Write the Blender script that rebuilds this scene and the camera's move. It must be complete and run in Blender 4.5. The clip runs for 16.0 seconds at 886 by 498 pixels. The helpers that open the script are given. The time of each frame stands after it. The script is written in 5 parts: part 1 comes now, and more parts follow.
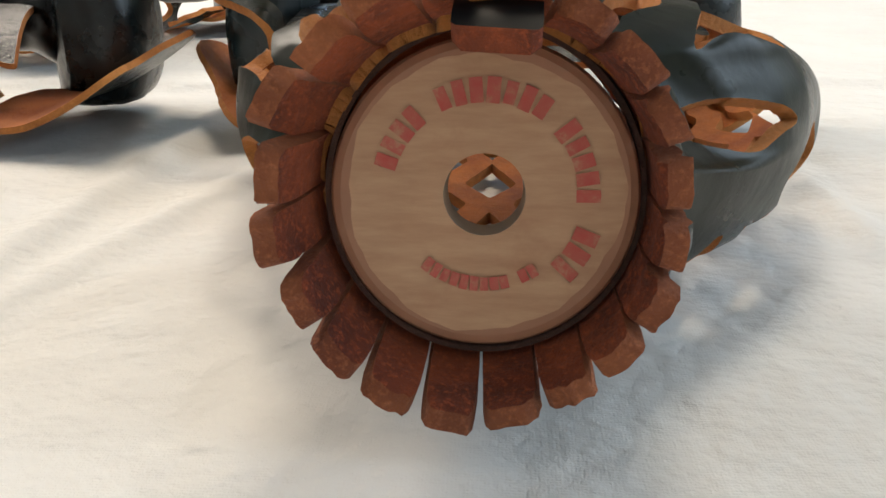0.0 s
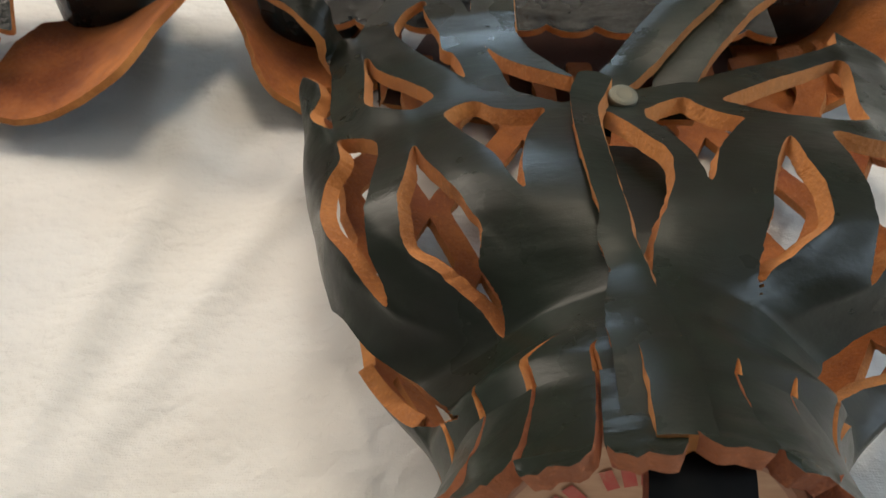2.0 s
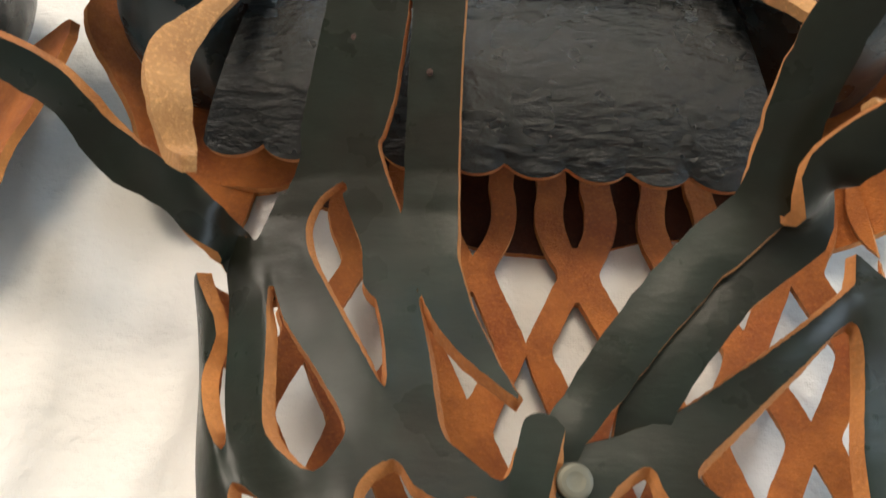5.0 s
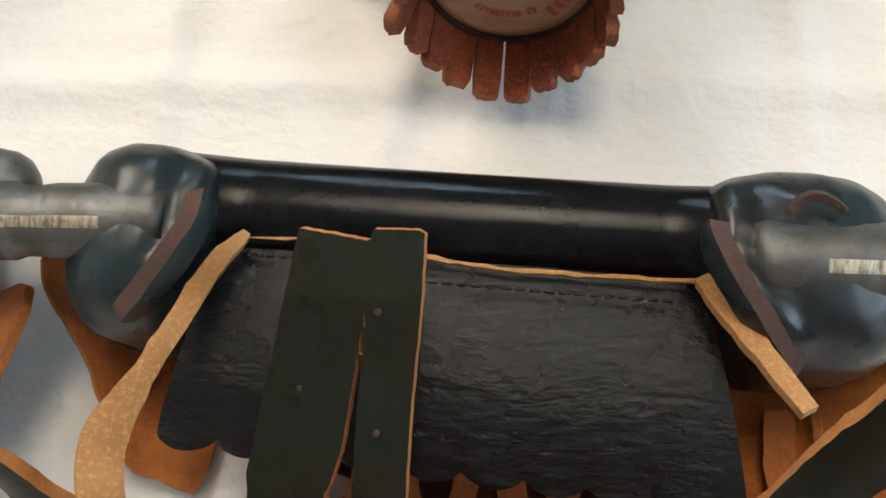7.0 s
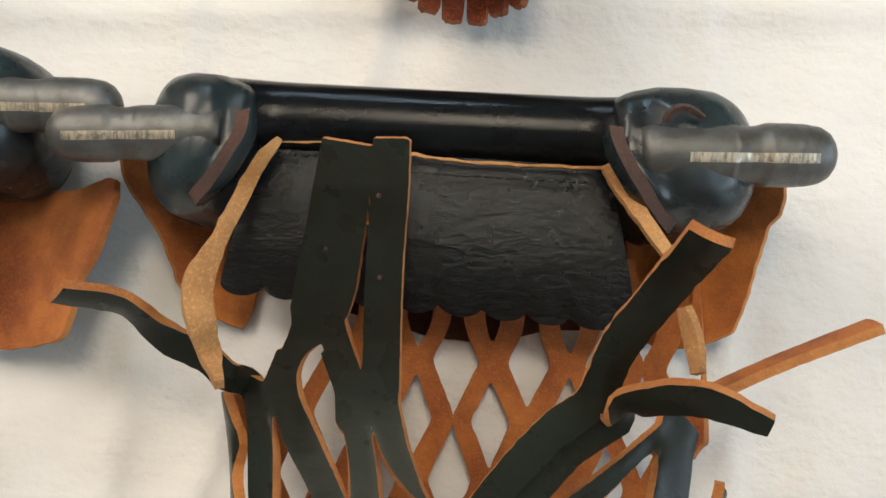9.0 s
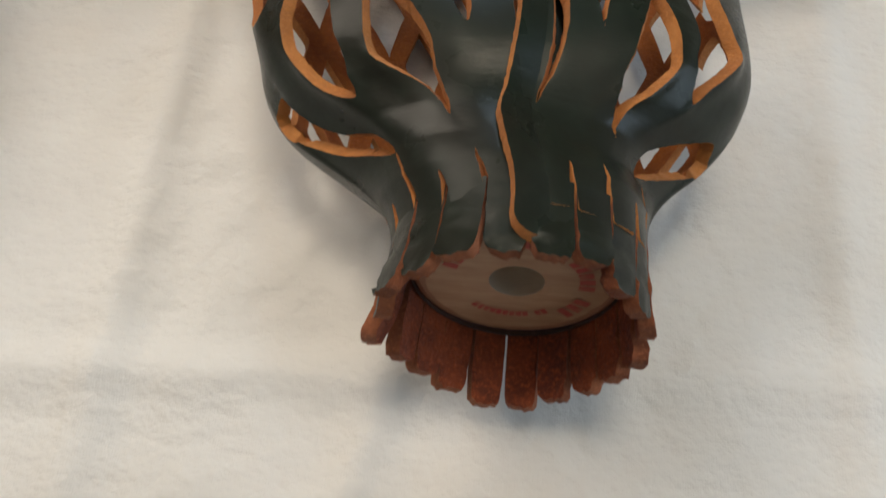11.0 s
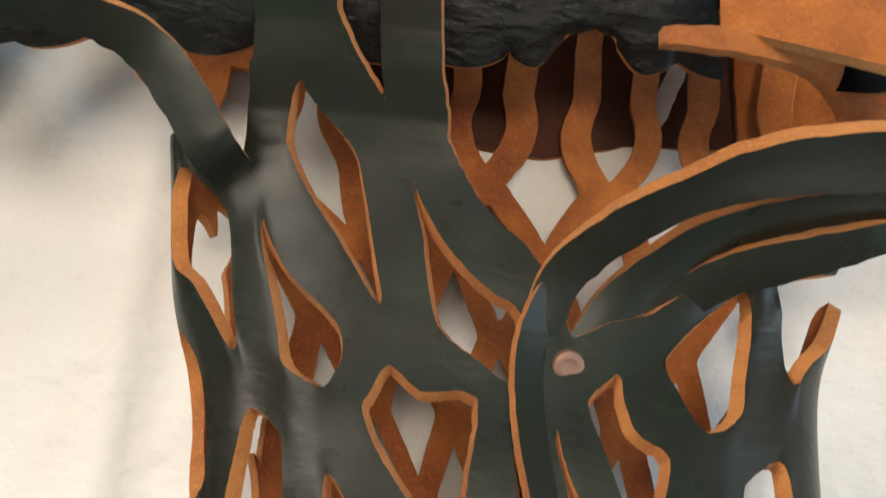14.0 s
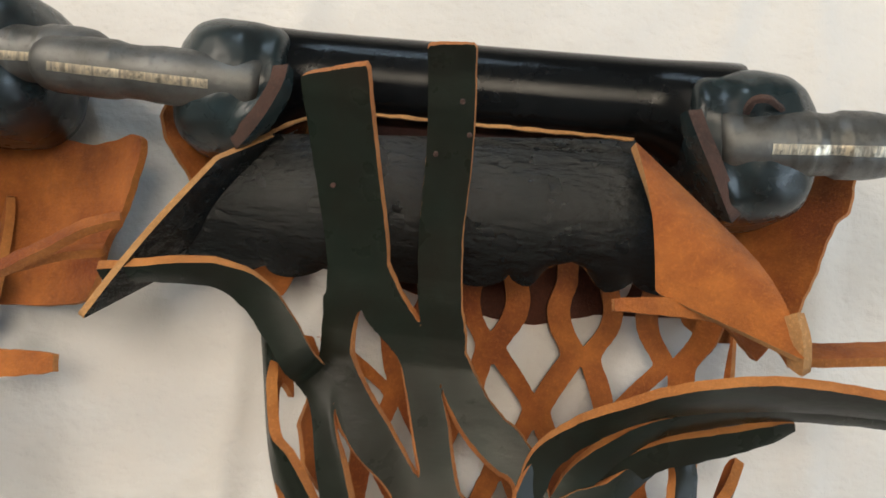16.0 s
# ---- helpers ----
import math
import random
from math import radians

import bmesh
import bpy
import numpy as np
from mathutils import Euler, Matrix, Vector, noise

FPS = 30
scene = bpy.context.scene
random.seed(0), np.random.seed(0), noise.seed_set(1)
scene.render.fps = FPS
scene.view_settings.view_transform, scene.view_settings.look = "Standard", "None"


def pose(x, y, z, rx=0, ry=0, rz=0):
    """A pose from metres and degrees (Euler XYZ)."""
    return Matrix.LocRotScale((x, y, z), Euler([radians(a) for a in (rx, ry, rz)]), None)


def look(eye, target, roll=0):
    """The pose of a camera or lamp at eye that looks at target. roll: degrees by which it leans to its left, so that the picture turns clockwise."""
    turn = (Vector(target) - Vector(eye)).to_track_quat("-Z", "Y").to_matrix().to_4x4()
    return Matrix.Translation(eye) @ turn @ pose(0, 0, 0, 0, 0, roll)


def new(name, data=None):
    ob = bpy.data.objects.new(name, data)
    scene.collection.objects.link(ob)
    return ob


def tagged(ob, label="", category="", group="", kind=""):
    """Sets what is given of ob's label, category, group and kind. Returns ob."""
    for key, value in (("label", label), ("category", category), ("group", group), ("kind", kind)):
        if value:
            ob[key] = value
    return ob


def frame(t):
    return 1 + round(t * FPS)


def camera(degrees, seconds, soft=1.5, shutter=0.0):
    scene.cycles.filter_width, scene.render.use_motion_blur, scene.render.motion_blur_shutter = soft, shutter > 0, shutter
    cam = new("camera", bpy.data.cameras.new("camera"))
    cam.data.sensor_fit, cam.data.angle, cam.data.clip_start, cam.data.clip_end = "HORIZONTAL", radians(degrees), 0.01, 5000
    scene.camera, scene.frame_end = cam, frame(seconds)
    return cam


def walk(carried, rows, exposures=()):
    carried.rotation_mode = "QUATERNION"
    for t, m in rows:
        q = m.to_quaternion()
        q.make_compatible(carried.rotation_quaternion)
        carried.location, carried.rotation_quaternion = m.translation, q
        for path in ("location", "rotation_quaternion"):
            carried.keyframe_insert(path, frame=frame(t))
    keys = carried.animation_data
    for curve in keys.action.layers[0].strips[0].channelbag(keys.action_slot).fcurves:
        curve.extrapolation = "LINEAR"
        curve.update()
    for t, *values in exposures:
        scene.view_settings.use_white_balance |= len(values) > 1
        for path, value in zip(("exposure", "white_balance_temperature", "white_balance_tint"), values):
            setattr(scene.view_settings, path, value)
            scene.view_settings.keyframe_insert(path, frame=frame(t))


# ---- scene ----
cam = camera(55.0, 16.0, shutter=0.3)
PATH = [
    (0, (0.0383, 0.0107, 0.0941), (0.0264, 0.1956, 0.0189), -0.31),
    (0.5, (0.0357, 0.0091, 0.0941), (0.0245, 0.1936, 0.0177), -0.04),
    (1, (0.0329, 0.0200, 0.1211), (0.0233, 0.1959, 0.0263), 0.38),
    (1.2, (0.0291, 0.0293, 0.1396), (0.0197, 0.2002, 0.0361), 0.64),
    (1.4, (0.0235, 0.0416, 0.1567), (0.0141, 0.2096, 0.0486), 0.35),
    (1.5, (0.0176, 0.0510, 0.1641), (0.0089, 0.2168, 0.0525), 0.38),
    (2, (0.0080, 0.0864, 0.1807), (-0.0015, 0.2329, 0.0449), -1.43),
    (2.5, (0.0187, 0.1086, 0.1943), (0.0117, 0.2331, 0.0379), -0.50),
    (3, (0.0251, 0.1351, 0.2015), (0.0200, 0.2389, 0.0306), -0.76),
    (3.5, (0.0260, 0.1591, 0.2148), (0.0215, 0.2563, 0.0400), -0.95),
    (4, (0.0225, 0.1775, 0.2199), (0.0174, 0.2711, 0.0432), -0.83),
    (4.5, (0.0196, 0.1984, 0.2292), (0.0156, 0.2913, 0.0521), -0.34),
    (5, (0.0162, 0.2297, 0.2363), (0.0129, 0.3194, 0.0576), 0.44),
    (5.2, (0.0173, 0.2394, 0.2401), (0.0128, 0.3273, 0.0605), -0.09),
    (7.3, (0.0288, 0.3394, 0.2854), (0.0211, 0.3989, 0.0946), -2.84),
    (7.5, (0.0262, 0.3302, 0.2958), (0.0199, 0.3834, 0.1031), -2.97),
    (8, (0.0265, 0.3174, 0.3374), (0.0221, 0.3592, 0.1419), -3.12),
    (8.5, (0.0273, 0.3133, 0.3581), (0.0264, 0.3532, 0.1621), 1.56),
    (9, (0.0300, 0.3147, 0.3628), (0.0295, 0.3536, 0.1667), 2.44),
    (9.5, (0.0264, 0.3252, 0.3551), (0.0252, 0.3858, 0.1645), 3.13),
    (10, (0.0232, 0.3479, 0.3113), (0.0186, 0.4319, 0.1299), 1.40),
    (10.2, (0.0216, 0.3597, 0.2947), (0.0161, 0.4482, 0.1154), 1.35),
    (12.3, (0.0180, 0.5250, 0.2323), (0.0124, 0.5840, 0.0412), 0.73),
    (12.5, (0.0169, 0.5333, 0.2304), (0.0118, 0.5873, 0.0379), 1.06),
    (13, (0.0145, 0.5518, 0.2364), (0.0096, 0.6006, 0.0425), 0.84),
    (13.5, (0.0125, 0.5829, 0.2453), (0.0074, 0.6251, 0.0499), -0.42),
    (14, (0.0060, 0.6147, 0.2566), (0.0019, 0.6481, 0.0595), -0.58),
    (14.5, (0.0042, 0.6421, 0.2682), (-0.0000, 0.6730, 0.0707), -1.59),
    (15, (-0.0052, 0.6734, 0.2947), (-0.0081, 0.7010, 0.0967), 0.38),
    (15.5, (-0.0021, 0.6833, 0.3334), (-0.0049, 0.7097, 0.1351), 0.59),
    (16, (-0.0079, 0.6809, 0.3523), (-0.0104, 0.7012, 0.1534), -0.62),
]
EXPOSURES = [(0.0, 0.25), (0.5, 0.12), (1.0, 0.08), (2.0, 0.05), (3.0, 0.2), (4.5, 0.46), (5.2, 0.57), (7.5, 0.17), (8.0, 0.24), (9.0, 0.12), (9.5, 0.0), (10.0, -0.42), (12.5, 0.1), (13.5, 0.29), (14.0, 0.3), (15.0, 0.5), (15.5, 0.34), (16.0, -0.15)]
walk(cam, [(t, look(eye, target, roll)) for t, eye, target, roll in PATH], EXPOSURES)

# ---- light: a big window on one side, a warm lamp over the other ----
world = bpy.data.worlds.new("world")
scene.world = world
world.use_nodes = True
WN = world.node_tree.nodes
sky = WN.new("ShaderNodeTexSky")
sky.sky_type, sky.sun_disc = "NISHITA", False
sky.sun_elevation, sky.sun_rotation = radians(40), radians(60)
world.node_tree.links.new(sky.outputs[0], WN["Background"].inputs[0])
WN["Background"].inputs[1].default_value = 0.1


def lamp(name, eye, target, sx, sy, watts, colour):
    data = bpy.data.lights.new(name, "AREA")
    data.shape, data.size, data.size_y, data.energy, data.color = "RECTANGLE", sx, sy, watts, colour
    ob = new(name, data)
    ob.matrix_world = look(eye, target)
    return ob


lamp("window_daylight", (2.26, 0.3, 0.95), (0.0, 0.4, 0.0), 1.6, 1.2, 31, (0.66, 0.83, 1.0))
lamp("back_window_daylight", (-0.25, 2.6, 1.35), (0.0, 0.6, 0.0), 0.28, 0.28, 9, (0.62, 0.82, 1.0))
lamp("warm_lamp_light", (-1.35, 1.35, 1.35), (0.0, 0.45, 0.0), 1.1, 0.8, 26, (1.0, 0.88, 0.75))
lamp("ceiling_lamp_light", (0.1, 0.85, 1.68), (0.1, 0.6, 0.0), 0.5, 0.4, 11, (1.0, 0.86, 0.67))

# ---- materials ----
K = 0.1  # the builder's unit: one decimetre


def material(name):
    m = bpy.data.materials.new(name)
    m.use_nodes = True
    return m, m.node_tree.nodes, m.node_tree.links, m.node_tree.nodes["Principled BSDF"]


def noise_tex(N, L, scale, detail=4, rough=0.55, stretch=None, coord="Object"):
    tc = N.new("ShaderNodeTexCoord")
    tex = N.new("ShaderNodeTexNoise")
    tex.inputs["Scale"].default_value = scale
    tex.inputs["Detail"].default_value = detail
    tex.inputs["Roughness"].default_value = rough
    if stretch:
        mp = N.new("ShaderNodeMapping")
        mp.inputs["Scale"].default_value = stretch
        L.new(tc.outputs[coord], mp.inputs[0])
        L.new(mp.outputs[0], tex.inputs[0])
    else:
        L.new(tc.outputs[coord], tex.inputs[0])
    return tex.outputs["Fac"]


def ramp(N, L, fac, stops):
    r = N.new("ShaderNodeValToRGB")
    while len(r.color_ramp.elements) < len(stops):
        r.color_ramp.elements.new(0.5)
    for e, (p, c) in zip(r.color_ramp.elements, stops):
        e.position, e.color = p, (*c, 1) if len(c) == 3 else (c[0], c[0], c[0], 1)
    L.new(fac, r.inputs[0])
    return r.outputs[0]


def mix(N, L, fac, a, b, kind="MIX"):
    m = N.new("ShaderNodeMix")
    m.data_type, m.blend_type = "RGBA", kind
    for sock, v in ((m.inputs[0], fac), (m.inputs[6], a), (m.inputs[7], b)):
        if isinstance(v, (int, float)):
            sock.default_value = v
        elif isinstance(v, tuple):
            sock.default_value = (*v, 1)
        else:
            L.new(v, sock)
    return m.outputs[2]


def bump(N, L, B, height, strength, distance=0.0005, before=None):
    b = N.new("ShaderNodeBump")
    b.inputs["Strength"].default_value = strength
    b.inputs["Distance"].default_value = distance
    L.new(height, b.inputs["Height"])
    if before is not None:
        L.new(before, b.inputs["Normal"])
    L.new(b.outputs[0], B.inputs["Normal"])
    return b.outputs[0]


def leather_grain(name, dark, light, rough=(0.3, 0.5), wrinkle=0.16, gloss=0.32, fold=90):
    m, N, L, B = material(name)
    big = noise_tex(N, L, 22, 3)
    fine = noise_tex(N, L, 160, 5)
    c = ramp(N, L, big, [(0.36, dark), (0.68, light)])
    c = mix(N, L, ramp(N, L, fine, [(0.5, (0.0,)), (0.78, (0.3,))]), c, tuple(min(1, 1.8 * v + 0.002) for v in light))
    L.new(c, B.inputs["Base Color"])
    L.new(ramp(N, L, noise_tex(N, L, 60, 4), [(0.3, (rough[0],)), (0.7, (rough[1],))]), B.inputs["Roughness"])
    B.inputs["Specular IOR Level"].default_value = gloss
    creases = noise_tex(N, L, fold, 6, 0.6, (0.8, 1.7, 1.0))
    pores = N.new("ShaderNodeTexVoronoi")
    pores.inputs["Scale"].default_value = 900
    n0 = bump(N, L, B, noise_tex(N, L, 34, 3, 0.5, (0.6, 1.6, 1.0)), 0.6 * wrinkle, 0.003)
    n1 = bump(N, L, B, creases, wrinkle, 0.0012, n0)
    bump(N, L, B, pores.outputs["Distance"], 0.07, 0.0003, n1)
    return m


def leather_suede(name, dark, light, blotch=0.4, fuzz=0.65):
    m, N, L, B = material(name)
    big = noise_tex(N, L, 28, 4)
    fibre = noise_tex(N, L, 800, 6, 0.75)
    blot = noise_tex(N, L, 95, 5, 0.65)
    c = ramp(N, L, big, [(0.34, dark), (0.66, light)])
    c = mix(N, L, ramp(N, L, blot, [(0.42, (0.0,)), (0.75, (blotch,))]), c, tuple(0.45 * v for v in dark))
    c = mix(N, L, ramp(N, L, fibre, [(0.5, (0.0,)), (0.70, (fuzz,))]), c, tuple(min(1, 1.5 * v) for v in light))
    L.new(c, B.inputs["Base Color"])
    B.inputs["Roughness"].default_value = 0.85
    B.inputs["Sheen Weight"].default_value = 0.05
    n1 = bump(N, L, B, fibre, 1.0, 0.0011)
    bump(N, L, B, blot, 0.5, 0.0012, n1)
    return m


GRAIN = leather_grain("green_black_grain_leather", (0.0132, 0.0124, 0.0082), (0.0112, 0.0175, 0.0122), (0.23, 0.40), 0.17, 0.21, 140)
GLOSS = leather_grain("glossy_black_leather", (0.0025, 0.003, 0.0035), (0.005, 0.006, 0.007), (0.1, 0.2), 0.06, 0.16)
FLAP = leather_grain("wrinkled_glossy_black_leather", (0.0018, 0.0024, 0.0024), (0.004, 0.0055, 0.0055), (0.18, 0.32), 0.95, 0.42, 210)
SUEDE = leather_suede("orange_suede_leather", (0.27, 0.062, 0.010), (0.56, 0.180, 0.032), 0.5, 0.35)
EDGE = leather_suede("raw_leather_edge", (0.42, 0.135, 0.026), (0.64, 0.26, 0.065), 0.4, 0.4)
TABS = leather_suede("red_brown_suede_leather", (0.15, 0.022, 0.007), (0.40, 0.082, 0.021), 0.9, 0.9)
SCUFF = leather_suede("scuffed_red_brown_leather_edge", (0.22, 0.05, 0.016), (0.46, 0.15, 0.055))
TAN = leather_suede("tan_suede_leather", (0.40, 0.18, 0.055), (0.6, 0.32, 0.12), 0.15)


def wood_material():
    m, N, L, B = material("pale_maple_wood")
    ring = noise_tex(N, L, 160, 6, 0.65, (0.35, 1.0, 2.2))
    c = ramp(N, L, ring, [(0.3, (0.44, 0.24, 0.135)), (0.7, (0.58, 0.36, 0.215))])
    stain = noise_tex(N, L, 70, 6, 0.65)
    c = mix(N, L, ramp(N, L, stain, [(0.55, (0.0,)), (0.75, (0.5,))]), c, (0.36, 0.16, 0.085))
    L.new(c, B.inputs["Base Color"])
    B.inputs["Roughness"].default_value = 0.5
    bump(N, L, B, ring, 0.15, 0.0004)
    return m


WOOD = wood_material()


def steel_material():
    m, N, L, B = material("zinc_plated_steel")
    pits = noise_tex(N, L, 420, 6, 0.75)
    big = noise_tex(N, L, 70, 4)
    c = ramp(N, L, big, [(0.3, (0.09, 0.088, 0.08)), (0.7, (0.17, 0.172, 0.168))])
    c = mix(N, L, ramp(N, L, pits, [(0.56, (0.0,)), (0.7, (0.6,))]), c, (0.05, 0.042, 0.032))
    L.new(c, B.inputs["Base Color"])
    B.inputs["Metallic"].default_value = 0.75
    L.new(ramp(N, L, pits, [(0.3, (0.32,)), (0.7, (0.5,))]), B.inputs["Roughness"])
    bump(N, L, B, pits, 0.45, 0.0006)
    return m


STEEL = steel_material()


def worn_glint_material():
    m, N, L, B = material("worn_steel_with_glint")
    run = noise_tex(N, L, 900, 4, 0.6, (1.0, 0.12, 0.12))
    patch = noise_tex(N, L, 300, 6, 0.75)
    # worn metal whose bright colour also carries the peg's golden highlight
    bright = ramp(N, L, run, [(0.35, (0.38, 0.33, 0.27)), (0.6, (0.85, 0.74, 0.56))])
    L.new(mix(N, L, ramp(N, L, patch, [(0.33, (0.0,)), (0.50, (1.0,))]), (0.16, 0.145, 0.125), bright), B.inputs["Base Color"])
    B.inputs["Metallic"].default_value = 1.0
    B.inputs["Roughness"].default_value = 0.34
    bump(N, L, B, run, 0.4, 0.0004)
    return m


WORN_GLINT = worn_glint_material()


def plain(name, colour, rough=0.5, metal=0.0):
    m, N, L, B = material(name)
    n = noise_tex(N, L, 120, 4)
    L.new(ramp(N, L, n, [(0.3, tuple(0.85 * v for v in colour)), (0.7, colour)]), B.inputs["Base Color"])
    B.inputs["Roughness"].default_value, B.inputs["Metallic"].default_value = rough, metal
    return m


STAINED = plain("stained_rim_wood", (0.40, 0.195, 0.115), 0.55)


def cloth_material():
    m, N, L, B = material("white_cotton_cloth")
    big = noise_tex(N, L, 5, 4)
    L.new(ramp(N, L, big, [(0.3, (0.68, 0.66, 0.63)), (0.7, (0.78, 0.765, 0.74))]), B.inputs["Base Color"])
    B.inputs["Roughness"].default_value = 0.9
    weave = noise_tex(N, L, 700, 3, 0.6)
    tc = N.new("ShaderNodeTexCoord")
    h = None
    for turn in (0, math.pi / 2):
        w = N.new("ShaderNodeTexWave")
        w.inputs["Scale"].default_value = 420
        w.inputs["Distortion"].default_value = 1.5
        mp = N.new("ShaderNodeMapping")
        mp.inputs["Rotation"].default_value = (0, 0, turn)
        L.new(tc.outputs["Object"], mp.inputs[0])
        L.new(mp.outputs[0], w.inputs[0])
        h = w.outputs["Fac"] if h is None else mix(N, L, 0.5, h, w.outputs["Color"])
    n1 = bump(N, L, B, h, 0.10, 0.0004)
    n2 = bump(N, L, B, weave, 0.25, 0.0006, n1)
    n3 = bump(N, L, B, noise_tex(N, L, 60, 6, 0.62), 0.6, 0.003, n2)
    bump(N, L, B, noise_tex(N, L, 18, 4, 0.6, (1.0, 1.4, 1.0)), 0.65, 0.008, n3)
    return m


BLACK = plain("matt_black_leather", (0.003, 0.0035, 0.004), 0.5)
BLACK.node_tree.nodes["Principled BSDF"].inputs["Specular IOR Level"].default_value = 0.15
CLOTH = cloth_material()
# paints for unseen surfaces: the white one adds fill, the grey one cuts reflections
BRIGHT_PAINT = plain("bright_bounce_paint", (0.86, 0.85, 0.82), 0.9)
DIM_PAINT = plain("dim_grey_beige_paint", (0.36, 0.34, 0.31), 0.9)


# ---- mesh helpers ----
def mesh_object(name, verts, faces, mats, slots=None, parent=None, label="", smooth=True):
    me = bpy.data.meshes.new(name)
    me.from_pydata([(K * x, K * y, K * z) for x, y, z in verts], [], faces)
    for m in mats if isinstance(mats, (list, tuple)) else [mats]:
        me.materials.append(m)
    if slots is not None:
        me.polygons.foreach_set("material_index", slots)
    if smooth:
        me.polygons.foreach_set("use_smooth", [True] * len(me.polygons))
    me.update()
    if slots is not None and smooth:
        seen, sharp = {}, set()
        for f in me.polygons:
            for k in f.edge_keys:
                if seen.setdefault(k, f.material_index) != f.material_index:
                    sharp.add(k)
        for e in me.edges:
            if e.key in sharp:
                e.use_edge_sharp = True
    ob = new(name, me)
    if parent is not None:
        ob.parent = parent
    if label:
        ob["label"] = label
    return ob


def part(name, bm, mat, parent, label="", smooth=True):
    for v in bm.verts:
        v.co *= K
    me = bpy.data.meshes.new(name)
    bm.to_mesh(me)
    bm.free()
    for m in mat if isinstance(mat, (list, tuple)) else [mat]:
        me.materials.append(m)
    if smooth:
        me.polygons.foreach_set("use_smooth", [True] * len(me.polygons))
    ob = new(name, me)
    if parent is not None:
        ob.parent = parent
    if label:
        ob["label"] = label
    return ob


def spline(points, step):
    """Points along a Catmull-Rom curve, about step apart."""
    P = np.array(points, float)
    if len(P) == 2:
        n = max(2, int(np.linalg.norm(P[1, :3] - P[0, :3]) / step) + 1)
        return P[0] + np.linspace(0, 1, n)[:, None] * (P[1] - P[0])
    Q = np.vstack([2 * P[0] - P[1], P, 2 * P[-1] - P[-2]])
    out = []
    for i in range(1, len(Q) - 2):
        a, b, c, d = Q[i - 1 : i + 3]
        n = max(2, int(np.linalg.norm((c - b)[:3]) / step) + 1)
        s = np.linspace(0, 1, n, endpoint=False)[:, None]
        out.append(0.5 * (2 * b + (c - a) * s + (2 * a - 5 * b + 4 * c - d) * s**2 + (3 * b - a - 3 * c + d) * s**3))
    return np.vstack([*out, P[-1:]])


def sheet(name, field, to_space, us, vs, thick, mats, parent=None, label="", bevel=0.0, where=lambda u, v: 1 + 0 * u):
    """A leather sheet of that thickness where field(u, v) < 0, bent by to_space: outer face, inner face and cut edge."""
    U, V = np.meshgrid(us, vs, indexing="ij")
    S = field(U, V)
    S = np.where(np.abs(S) < 1e-6, 1e-6, S)
    ids, uv = {}, []

    def node(i, j):
        k = (i, j)
        if k not in ids:
            ids[k] = len(uv)
            uv.append((us[i], vs[j]))
        return ids[k]

    def cut(a, b):
        k = (a, b) if a < b else (b, a)
        if k not in ids:
            ids[k] = len(uv)
            s = S[a] / (S[a] - S[b])
            uv.append((us[a[0]] + s * (us[b[0]] - us[a[0]]), vs[a[1]] + s * (vs[b[1]] - vs[a[1]])))
        return ids[k]

    polys, rims = [], []
    inside = S < 0
    any4 = inside[:-1, :-1] | inside[1:, :-1] | inside[1:, 1:] | inside[:-1, 1:]
    for i, j in np.argwhere(any4):
        i, j = int(i), int(j)
        cell = [(i, j), (i + 1, j), (i + 1, j + 1), (i, j + 1)]
        flags = [inside[c] for c in cell]
        if all(flags):
            polys.append([node(*c) for c in cell])
            continue
        ring, marks = [], []
        for n in range(4):
            a, b = cell[n], cell[(n + 1) % 4]
            if flags[n]:
                ring.append(node(*a)), marks.append(0)
            if flags[n] != flags[(n + 1) % 4]:
                ring.append(cut(a, b)), marks.append(1 if flags[n] else 2)
        if len(ring) > 2:
            polys.append(ring)
            for n in range(len(ring)):
                if marks[n] == 1:
                    rims.append((ring[n], ring[(n + 1) % len(ring)]))
    uv = np.array(uv)
    top, nor = to_space(uv[:, 0], uv[:, 1])
    low = top - thick * nor
    n = len(uv)
    if bevel and rims:
        # the knife went in at a slant: the under side reaches further than the grain side
        rim = np.unique(np.array(rims).ravel())
        ru, rv, e = uv[rim, 0], uv[rim, 1], 4e-3
        su, sv = (field(ru + e, rv) - field(ru - e, rv)) / (2 * e), (field(ru, rv + e) - field(ru, rv - e)) / (2 * e)
        pu, pv = (to_space(ru + e, rv)[0] - top[rim]) / e, (to_space(ru, rv + e)[0] - top[rim]) / e
        out = su[:, None] * pu / (np.sum(pu * pu, 1, keepdims=True) + 0.02) + sv[:, None] * pv / (np.sum(pv * pv, 1, keepdims=True) + 0.02)
        rag = 0.9 + 0.06 * np.sin(91 * ru + 57 * rv) * np.sin(73 * rv - 38 * ru) + 0.05 * np.sin(310 * rv + 170 * ru)
        low[rim] += bevel * where(ru, rv)[:, None] * rag[:, None] * out / (np.linalg.norm(out, axis=1, keepdims=True) + 1e-9)
    verts = np.vstack([top, low])
    faces = [tuple(p) for p in polys] + [tuple(v + n for v in reversed(p)) for p in polys]
    slots = [0] * len(polys) + [1] * len(polys)
    for a, b in rims:
        faces.append((b, a, a + n, b + n))
        slots.append(2)
    return mesh_object(name, verts.tolist(), faces, mats, slots, parent, label)


